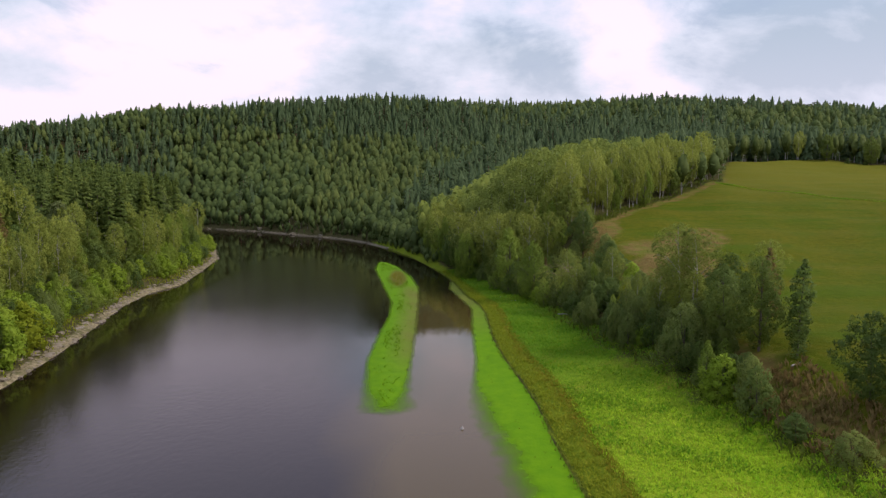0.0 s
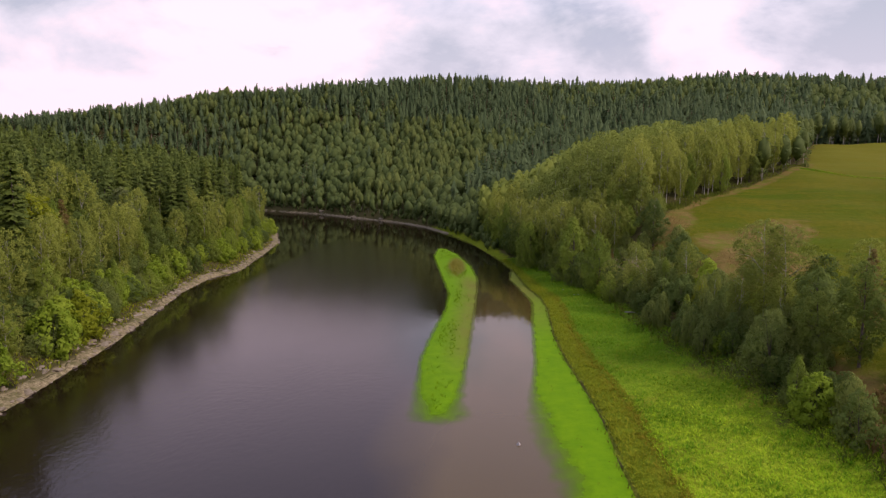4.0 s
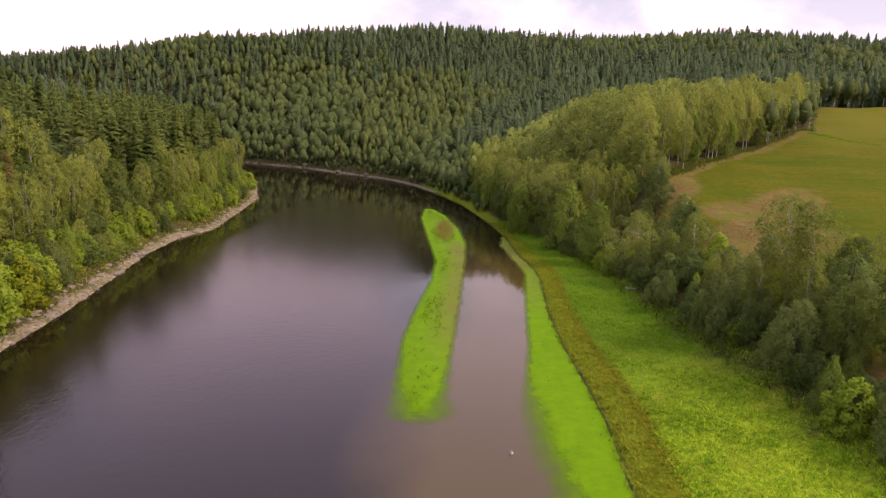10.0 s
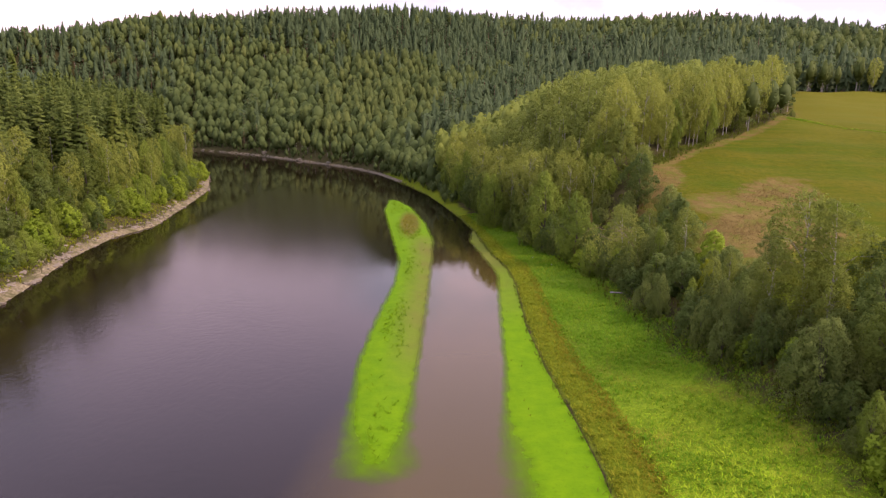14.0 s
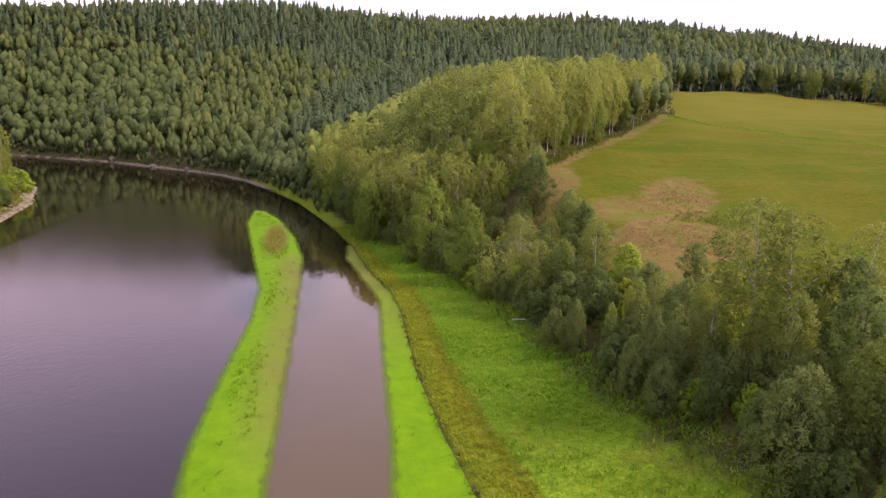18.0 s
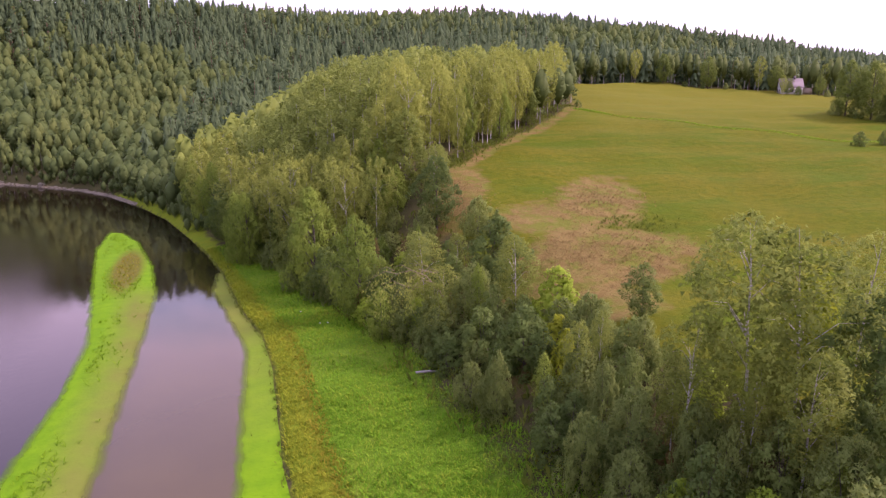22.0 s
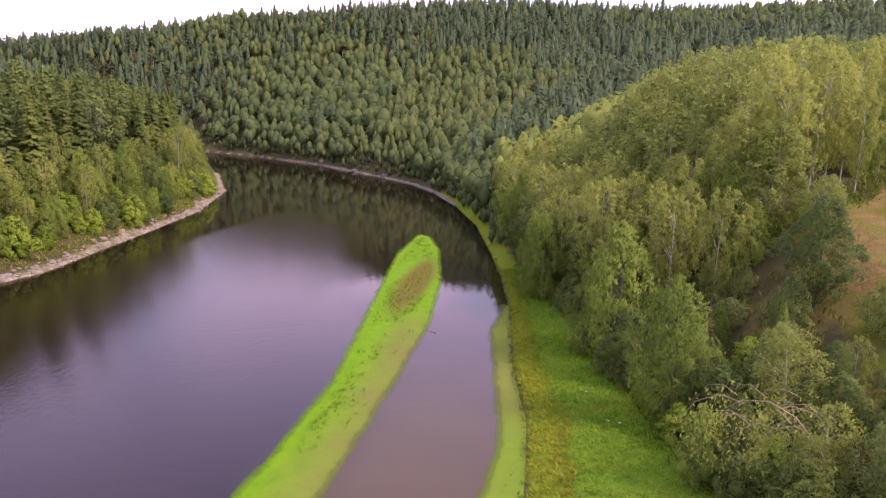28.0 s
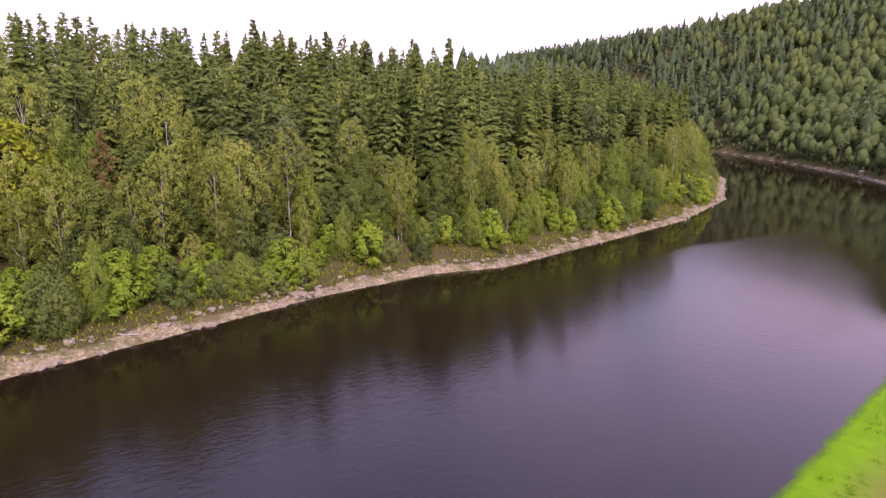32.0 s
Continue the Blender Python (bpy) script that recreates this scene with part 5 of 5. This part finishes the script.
def build_grass():
    gap = lambda y: np.interp(y, [-80, -30, 10, 45, 90], [4.3, 4.0, 3.6, 3.2, 1.5])
    x, y, z, d = grow(160000, 22, 50, -90, 100, lambda x, y, d, l, w: ~l & ~w & (d > gap(y)) & (d < np.interp(y, [-60, -40, -20, 30, 60, 100], [27, 25, 21, 15, 10, 5])))
    tall = rng.uniform(0.11, 0.28, len(x)) * (0.7 + 0.8 * blot(x, y, 5, 1.0))
    lime = y + 10 * blot(x, y, 6, 3.0) < rng.uniform(-55, -14, len(x))
    tufts("meadow_grass", "lush green meadow weeds and grass on the river flat", x[~lime], y[~lime], z[~lime], tall[~lime], "meadow_blade", 2, 1.3)
    tufts("lime_meadow_grass", "lime-green meadow weeds on the river flat, sunlight painted into their colour", x[lime], y[lime], z[lime], tall[lime] * 1.15, "sunlit_lime_blade", 2, 1.3)
    x, y, z, d = grow(22000, 22, 50, -90, 90, lambda x, y, d, l, w: ~l & ~w & (d > gap(y) + 0.5) & (d < np.interp(y, [-60, -40, -20, 30, 60, 100], [27, 25, 21, 15, 10, 5])) & (blot(x, y, 1.7, 5.0) > rng.uniform(0.35, 0.9, len(x))))
    tufts("meadow_weeds", "taller leafy weed clumps standing in the meadow", x, y, z, rng.uniform(0.28, 0.55, len(x)), "meadow_blade", 4, 0.8)
    x, y, z, d = grow(34000, 20, 32, -90, 100, lambda x, y, d, l, w: ~l & ~w & (d > 0.4) & (d < gap(y) + 0.8))
    rust = (d > gap(y) - rng.uniform(0.2, 1.3, len(x))) & (y < rng.uniform(20, 60, len(x)))
    tufts("sedge", "olive-green sedge belt along the river bank", x[~rust], y[~rust], z[~rust], rng.uniform(0.2, 0.42, (~rust).sum()), "sedge_blade", 3, 1.2)
    tufts("rusty_sedge", "rust-yellow sedge between the bank and the meadow", x[rust], y[rust], z[rust], rng.uniform(0.2, 0.4, rust.sum()), "rusty_blade", 3, 1.2)
    x, y, z, d = grow(9000, 18, 30, -90, 110, lambda x, y, d, l, w: ~l & (d > -0.35) & (d < 0.45))
    tufts("bank_reeds", "dark green reeds along the water's edge", x, y, np.maximum(z, 0), rng.uniform(0.25, 0.5, len(x)), "reed_blade", 3, 0.8)
    x, y, z, d = grow(24000, 48, 100, 0, 72, lambda x, y, d, l, w: np.minimum(np.minimum(np.hypot((x - 66) / 15, (y - 22) / 8), np.hypot((x - 80 - (y - 44) * 0.6) / 9, (y - 44) / 11)), np.hypot((x - 59) / 5, (y - 56) / 12)) < rng.uniform(0.2, 1.25, len(x)))
    tufts("bracken", "dry brown bracken patch on the pasture", x, y, z, rng.uniform(0.14, 0.36, len(x)), "bracken_blade", 3, 1.3)
    x, y, z, d = grow(1000, 66, 92, 26, 38, lambda x, y, d, l, w: np.hypot((x - 79 - (y - 32) * 0.2) / 9.0, (y - 32) / 3.8) < rng.uniform(0.2, 1.15, len(x)))
    tufts("nettle_patch", "low green nettle patch in the bracken", x, y, z, rng.uniform(0.25, 0.6, len(x)), "reed_blade", 4, 0.9)
    x, y, z, d = grow(60000, -112, -46, -60, 245, lambda x, y, d, l, w: l & (d > 1.2) & (d < 7.0) & (d > rng.uniform(0.8, 3.4, len(x))))
    tufts("bank_grass", "rough grass above the stony bank", x, y, z, rng.uniform(0.3, 0.8, len(x)), "sedge_blade", 3, 0.8)
    x, y, z, d = grow(5000, 22, 60, -66, 62, lambda x, y, d, l, w: ~l & (d > np.interp(y, [-60, -40, -20, 30, 60], [22, 20, 17, 12, 9])) & (d < 28))
    tufts("scarp_weeds", "tall weeds between the bushes of the scarp", x, y, z, rng.uniform(0.5, 1.2, len(x)), "reed_blade", 3, 0.7)


def build_field_details():
    """A ditch across the pasture, pale reeds at the scarp's foot, and undergrowth along the birch wood."""
    line = np.array([(128, 128), (135.5, 122), (151, 101), (174, 90), (186, 76), (215, 60)])
    t = rng.uniform(0, 5, 3000)
    x = np.interp(t, range(6), line[:, 0]) + rng.normal(0, 0.9, len(t))
    y = np.interp(t, range(6), line[:, 1]) + rng.normal(0, 0.9, len(t))
    tufts("ditch_grass", "rank dark grass along a shallow ditch in the pasture", x, y, land(x, y)[0], rng.uniform(0.15, 0.35, len(t)), "meadow_blade", 3, 1.1)
    x, y, z, d = grow(900, 46, 58, -58, -38, lambda x, y, d, l, w: (d > 22) & (d < 33))
    tufts("dry_reeds", "pale dry reeds and dead grass at the foot of the scarp", x, y, z, rng.uniform(0.5, 1.1, len(x)), "bracken_blade", 4, 0.5)
    edge = np.array([(56, 62), (66, 71), (76, 82), (90, 96), (112, 117), (134, 138)])
    t = rng.uniform(0, 5, 2600)
    x = np.interp(t, range(6), edge[:, 0]) + rng.normal(-1.5, 1.6, len(t))
    y = np.interp(t, range(6), edge[:, 1]) + rng.normal(1.5, 1.6, len(t))
    tufts("wood_edge_weeds", "brown and green weeds along the foot of the birch wood", x, y, land(x, y)[0], rng.uniform(0.3, 0.8, len(t)), "reed_blade", 3, 0.7)


build_grass()
build_field_details()


def build_bar_plants():
    x, y = rng.uniform(-2, 13, 9000), rng.uniform(-33, 133, 9000)
    e, _ = seg_dist(x, y, BAR, True)
    core = inside(x, y, BAR) & (e > 1.0 + 0.8 * rng.uniform(0, 1, len(x)))
    mid = core & (blot(x, y, 4, 2.0) > rng.uniform(0.3, 0.9, len(x))) & ~((np.hypot((x - 6.2) / 3.2, (y - 88) / 20) < 0.8) & (rng.uniform(0, 1, len(x)) < 0.6))
    west = x < np.interp(y, [-32, 8, 48, 90], [4.6, 6.0, 7.4, 9.5])
    k = mid & (west | (rng.uniform(0, 1, len(x)) < 0.18))
    tufts("bar_plants", "low green plants growing on the weed bar", x[k], y[k], np.full(k.sum(), 0.16), rng.uniform(0.22, 0.45, k.sum()), "bar_blade", 4, 1.2)
    k = core & (np.hypot((x - 6.2) / 2.6, (y - 88) / 18) < rng.uniform(0.5, 1.05, len(x)))
    tufts("bar_dry_grass", "dry rust-yellow grass on the crown of the weed bar", x[k], y[k], np.full(k.sum(), 0.2), rng.uniform(0.2, 0.4, k.sum()), "rusty_blade", 4, 1.0)
    k = core & (rng.uniform(0, 1, len(x)) < 0.014) & (y < 80)
    x2, y2 = np.repeat(x[k], 3) + rng.normal(0, 0.18, 3 * k.sum()), np.repeat(y[k], 3) + rng.normal(0, 0.18, 3 * k.sum())
    tufts("bar_clumps", "small dark clumps of plants on the weed bar", x2, y2, np.full(len(x2), 0.2), rng.uniform(0.2, 0.36, len(x2)), "bar_blade", 4, 1.0)
    x, y = rng.uniform(16, 25, 900), rng.uniform(-60, 40, 900)
    _, d, _, wet, _ = land(x, y)
    k = wet & (x > np.interp(y, [-70, -46, -22, 15, 36], [18.5, 18.4, 17.6, 21.5, 24.5])) & (rng.uniform(0, 1, 900) < 0.09)
    tufts("float_clumps", "small dark clumps on the floating weed", x[k], y[k], np.full(k.sum(), 0.02), rng.uniform(0.15, 0.3, k.sum()), "reed_blade", 4, 0.9)


build_bar_plants()


# ---- stones of the banks ----
def rock_mesh(name, seed, flat):
    bm = bmesh.new()
    bmesh.ops.create_icosphere(bm, subdivisions=1, radius=1)
    r = random.Random(seed)
    for v in bm.verts:
        v.co *= r.uniform(0.72, 1.2)
        v.co.z *= flat
        v.co.x *= 1.25
    me = bpy.data.meshes.new(name)
    bm.to_mesh(me)
    bm.free()
    me.materials.append(M["stone"])
    return me


ROCKS = [rock_mesh("stone_mesh", k, (0.45, 0.55, 0.7, 0.4, 0.6, 0.5)[k]) for k in range(6)]


def build_stones():
    x, y = rng.uniform(-80, -48, 4200), rng.uniform(-45, 195, 4200)
    z, d, left, wet, _ = land(x, y)
    ok = (d > -0.3) & (d < 3.4) & (x < -40)
    x, y, z, d = x[ok], y[ok], z[ok], d[ok]
    for k in range(min(280, len(x))):
        s = 0.28 + 0.5 * random.random() ** 2
        ob = new("stone", ROCKS[k % 6])
        ob.parent = ground
        ob.matrix_basis = pose(x[k], y[k], max(z[k], -0.1) + 0.1 * s, random.uniform(-18, 18), random.uniform(-18, 18), random.uniform(0, 360)) @ Matrix.Diagonal((s, s, s, 1))
    # the rest of the stones, and those of the far bank
    shape = Shape()
    data = []
    for me in ROCKS:
        data.append((np.array([v.co for v in me.vertices]), np.array([p.vertices for p in me.polygons])))
    xs, ys = list(x[280:]), list(y[280:])
    t = rng.uniform(0, 1, 2600)
    line = np.array([p for p in FAR_SHORE if -200 < p[0] < 6 and p[1] > 180], float)
    run = np.concatenate([[0], np.cumsum(np.hypot(*np.diff(line, axis=0).T))])
    fx, fy = np.interp(t * run[-1], run, line[:, 0]), np.interp(t * run[-1], run, line[:, 1])
    xs += list(fx + rng.uniform(-0.5, 0.7, len(t)))
    ys += list(fy + rng.uniform(-0.5, 0.7, len(t)))
    tip = np.array([p for p in LEFT_SHORE if p[1] > 180 and p[0] > -160], float)
    t = rng.uniform(0, len(tip) - 1, 500)
    xs += list(np.interp(t, range(len(tip)), tip[:, 0]) - rng.uniform(0, 3, 500))
    ys += list(np.interp(t, range(len(tip)), tip[:, 1]) - rng.uniform(-1, 2, 500))
    zs = land(np.array(xs), np.array(ys))[0]
    for k, (px, py, pz) in enumerate(zip(xs, ys, zs)):
        if pz > 2.2:
            continue
        v, f = data[k % 6]
        s, a = rng.uniform(0.15, 0.55), rng.uniform(0, 6.28)
        r = np.array([[math.cos(a), -math.sin(a), 0], [math.sin(a), math.cos(a), 0], [0, 0, 1]])
        shape.add(v @ r.T * s + [px, py, max(pz, -0.05) + 0.05], f)
    tagged(new("bank_stones", shape.mesh("bank_stones", [M["stone"]])), "pale angular stones along the river banks", "stones", kind="stuff")
    # larger outcrops on the far bank
    for cx, cy, big in ((-76, 299.5, 2.6), (-160, 358, 3.2), (-34.5, 252.5, 1.7), (-52, 271, 1.6), (-120, 331.5, 1.5)):
        root = tagged(new("rock_outcrop"), "pale grey rock outcrop at the water's edge", "rock", group="outcrops on the far bank")
        root.matrix_basis = pose(cx, cy, 0)
        for j in range(7):
            s = big * random.uniform(0.3, 0.75)
            ob = part("boulder", ROCKS[j % 6], root)
            ob.matrix_basis = pose(random.uniform(-1, 1) * big * 1.4, random.uniform(0, 1.2) * big, s * 0.4 + random.uniform(0, 0.5) * big * 0.6, random.uniform(-25, 25), random.uniform(-25, 25), random.uniform(0, 360)) @ Matrix.Diagonal((s, s, s * 1.3, 1))


build_stones()


# ---- fallen wood, the post, the float and the house ----
def log_thing(name, label, x, y, turn, length, girth, mat="birch_bark", z=None, snags=2):
    root = tagged(new(name), label, "log")
    root.matrix_basis = pose(x, y, (height(x, y) if z is None else z) + girth * 0.8, 0, 0, turn)
    s = Shape()
    n = 7
    pts = np.stack([np.linspace(-0.5, 0.5, n) * length, rng.normal(0, 0.02 * length, n), rng.normal(0, 0.2 * girth, n)], -1)
    tube(s, pts, girth * np.linspace(1.1, 0.5, n), 8)
    part("trunk", s.mesh("log_trunk", [M[mat]], True), root)
    for k in range(snags):
        b = Shape()
        p = pts[3 + k]
        q = p + [length * 0.12, (1 if k % 2 else -1) * length * 0.10, girth * 2.5]
        tube(b, [p, (p + q) / 2 + [0, 0, 0.1], q], [girth * 0.45, girth * 0.3, girth * 0.1], 5)
        part("branch", b.mesh("log_branch", [M[mat]], True), root)
    return root


log_thing("fallen_birch", "pale fallen birch log at the meadow's edge", 40.4, 15.2, -13, 4.2, 0.12, "dead_wood")
log_thing("driftwood", "bleached driftwood log on the stony bank", -57.8, 18.0, 60, 3.0, 0.12, "dead_wood")
log_thing("sunken_branch", "dead branch lying in the shallow water", 11.8, 64.5, 150, 3.2, 0.045, "bark", -0.03)
log_thing("fallen_log", "grey fallen trunk among the bushes", 47.2, 10.2, -30, 6.0, 0.15, "dead_wood")


def leaning_birch():
    """A birch bent over by its own weight, its bare white boughs hanging towards the meadow."""
    root = tagged(new("leaning_birch"), "bent birch with bare pale boughs and yellowing leaves", "tree")
    root.matrix_basis = pose(44.6, 20.0, height(44.6, 20.0) + 0.0)
    s, g = Shape(), Shape()
    main = np.array([(0, 0, 0), (-0.5, 0.4, 3.0), (-1.5, 1.0, 5.2), (-2.8, 1.8, 6.8), (-4.2, 2.6, 7.4), (-5.6, 3.4, 7.0), (-6.6, 3.9, 6.0)])
    tube(s, main, [0.12, 0.10, 0.075, 0.055, 0.035, 0.02, 0.008], 7)
    part("trunk", s.mesh("leaning_trunk", [M["pale_wood"]], True), root)
    for k in range(16):
        b = Shape()
        p = np.array([np.interp(rng.uniform(1.6, 5.6), range(7), main[:, q]) for q in range(3)])
        a, ln = math.radians(rng.uniform(110, 200)), rng.uniform(1.2, 3.0)
        u = np.array([math.cos(a), math.sin(a), 0])
        pts = np.array([p, p + u * ln * 0.5 + [0, 0, ln * 0.16], p + u * ln + [0, 0, -ln * 0.05], p + u * ln * 1.3 + [0, 0, -ln * 0.5]])
        tube(b, pts, [0.032, 0.025, 0.016, 0.006], 5)
        part("bough", b.mesh("bough", [M["pale_wood"]], True), root)
        m = 60
        c = pts[rng.integers(1, 4, m)] + rng.normal(0, 0.35, (m, 3)) - [0, 0, 1.0] * rng.uniform(0.1, 2.6, (m, 1))
        sprays(g, c, rng.normal(0, 1, (m, 3)) + [0, 0, 0.6], 0.30, 0.15, 0.6)
    part("crown", g.mesh("leaning_crown", [M["birch_leaf"]]), root)


leaning_birch()
log_thing("dead_branch", "bare dead branch lying on the scarp", 54.8, -38.5, 35, 3.0, 0.10, "dead_wood")


def simple(name, color, rough=0.7, scale=4.0):
    m = Nodes(name)
    f = m.noise(scale, 4.0)
    return m.surface(m.mix(m.span(f, 0.3, 0.7), tuple(v * 0.75 for v in color), color), rough, m.bump(f, 0.3, 0.02))


M["white_paint"], M["roof_tile"], M["timber"], M["glass_dark"] = simple("white_paint", (0.55, 0.53, 0.50)), simple("roof_tile", (0.13, 0.10, 0.09)), simple("timber", (0.24, 0.19, 0.13)), simple("glass_dark", (0.04, 0.05, 0.06), 0.15)


def box(shape, x0, x1, y0, y1, z0, z1):
    v = [(x, y, z) for z in (z0, z1) for y in (y0, y1) for x in (x0, x1)]
    shape.add(v, [(0, 2, 3, 1), (4, 5, 7, 6), (0, 1, 5, 4), (2, 6, 7, 3), (0, 4, 6, 2), (1, 3, 7, 5)])


def build_post():
    x, y = -70.5, 17.0
    root = tagged(new("wooden_post"), "weathered pale wooden post standing among bushes", "post")
    root.matrix_basis = pose(x, y, height(x, y) - 0.2, 0, 2, 0)
    s = Shape()
    tube(s, [(0, 0, 0), (0, 0, 3), (0.02, 0, 6.6)], [0.15, 0.14, 0.12], 8)
    part("pole", s.mesh("post_pole", [M["dead_wood"]], True), root)
    c = Shape()
    tube(c, [(0.02, 0, 6.6), (0.02, 0, 6.75)], [0.15, 0.10], 8)
    part("cap", c.mesh("post_cap", [M["dead_wood"]], True), root)


build_post()


def build_float():
    root = tagged(new("river_float"), "small white float on the silty water", "buoy")
    root.matrix_basis = pose(12.8, -39.1, 0.02)
    s = Shape()
    tube(s, [(0, 0, -0.12), (0, 0, 0.0), (0, 0, 0.12), (0, 0, 0.2)], [0.10, 0.22, 0.2, 0.06], 10)
    part("body", s.mesh("float_body", [M["white_paint"]], True), root)
    c = Shape()
    tube(c, [(0, 0, 0.18), (0.02, 0, 0.36)], [0.05, 0.03], 6)
    part("stem", c.mesh("float_stem", [M["white_paint"]], True), root)


build_float()
for px, py, s in ((33.0, 39.6, 0.16), (34.0, 39.2, 0.13), (31.5, 46.0, 0.12)):
    ob = tagged(new("white_stone", ROCKS[2]), "small white stone lying in the grass", "stone", group="white stones on the meadow")
    ob.matrix_basis = pose(px, py, height(px, py) + 0.2) @ Matrix.Diagonal((s, s, s, 1))
    ob.data = ROCKS[2].copy()
    ob.data.materials[0] = M["white_paint"]


def build_house():
    """The white gabled house at the top of the pasture, with a lean-to."""
    x, y = 270, 176
    root = tagged(new("house"), "small white house with dark gabled roof beside trees", "house")
    root.matrix_basis = pose(x, y, height(x, y) - 0.3, 0, 0, -35)
    w = Shape()
    box(w, -4.5, 4.5, -3.2, 3.2, 0, 3.2)
    w.add([(-4.5, -3.2, 3.2), (-4.5, 3.2, 3.2), (-4.5, 0, 6.6), (4.5, -3.2, 3.2), (4.5, 3.2, 3.2), (4.5, 0, 6.6)], [(0, 2, 1), (3, 4, 5)])
    part("wall", w.mesh("house_wall", [M["white_paint"]]), root)
    for sgn in (-1, 1):
        r = Shape()
        a, b = np.array([0, 0, 6.75]), np.array([0, sgn * 3.8, 2.75])
        v = []
        for t in (0, 0.18):
            for ex in (-4.9, 4.9):
                for q in (a, b):
                    v.append((ex, q[1], q[2] + t))
        r.add(v, [(0, 1, 3, 2), (4, 6, 7, 5), (0, 4, 5, 1), (2, 3, 7, 6), (1, 5, 7, 3), (0, 2, 6, 4)])
        part("roof", r.mesh("house_roof", [M["roof_tile"]]), root)
    ch = Shape()
    box(ch, 1.2, 1.9, -0.4, 0.4, 6.0, 8.0)
    part("chimney", ch.mesh("chimney", [M["roof_tile"]]), root)
    for wx, wy, face in ((-2.5, -3.2, 0), (0.2, -3.2, 0), (2.8, -3.2, 0), (-4.5, -1.4, 1), (-4.5, 1.4, 1)):
        f, g = Shape(), Shape()
        if face == 0:
            box(f, wx - 0.6, wx + 0.6, wy - 0.06, wy + 0.05, 1.0, 2.4)
            box(g, wx - 0.48, wx + 0.48, wy - 0.08, wy - 0.055, 1.12, 2.28)
        else:
            box(f, wx - 0.06, wx + 0.05, wy - 0.6, wy + 0.6, 1.0, 2.4)
            box(g, wx - 0.08, wx - 0.055, wy - 0.48, wy + 0.48, 1.12, 2.28)
        win = part("window", f.mesh("window_frame", [M["timber"]]), root)
        part("pane", g.mesh("pane", [M["glass_dark"]]), win)
    s = Shape()
    box(s, 4.5, 8.5, -2.2, 2.6, 0, 2.6)
    box(s, 4.4, 8.8, -2.5, 2.9, 2.6, 2.8)
    part("lean_to", s.mesh("lean_to", [M["timber"]]), root)


build_house()
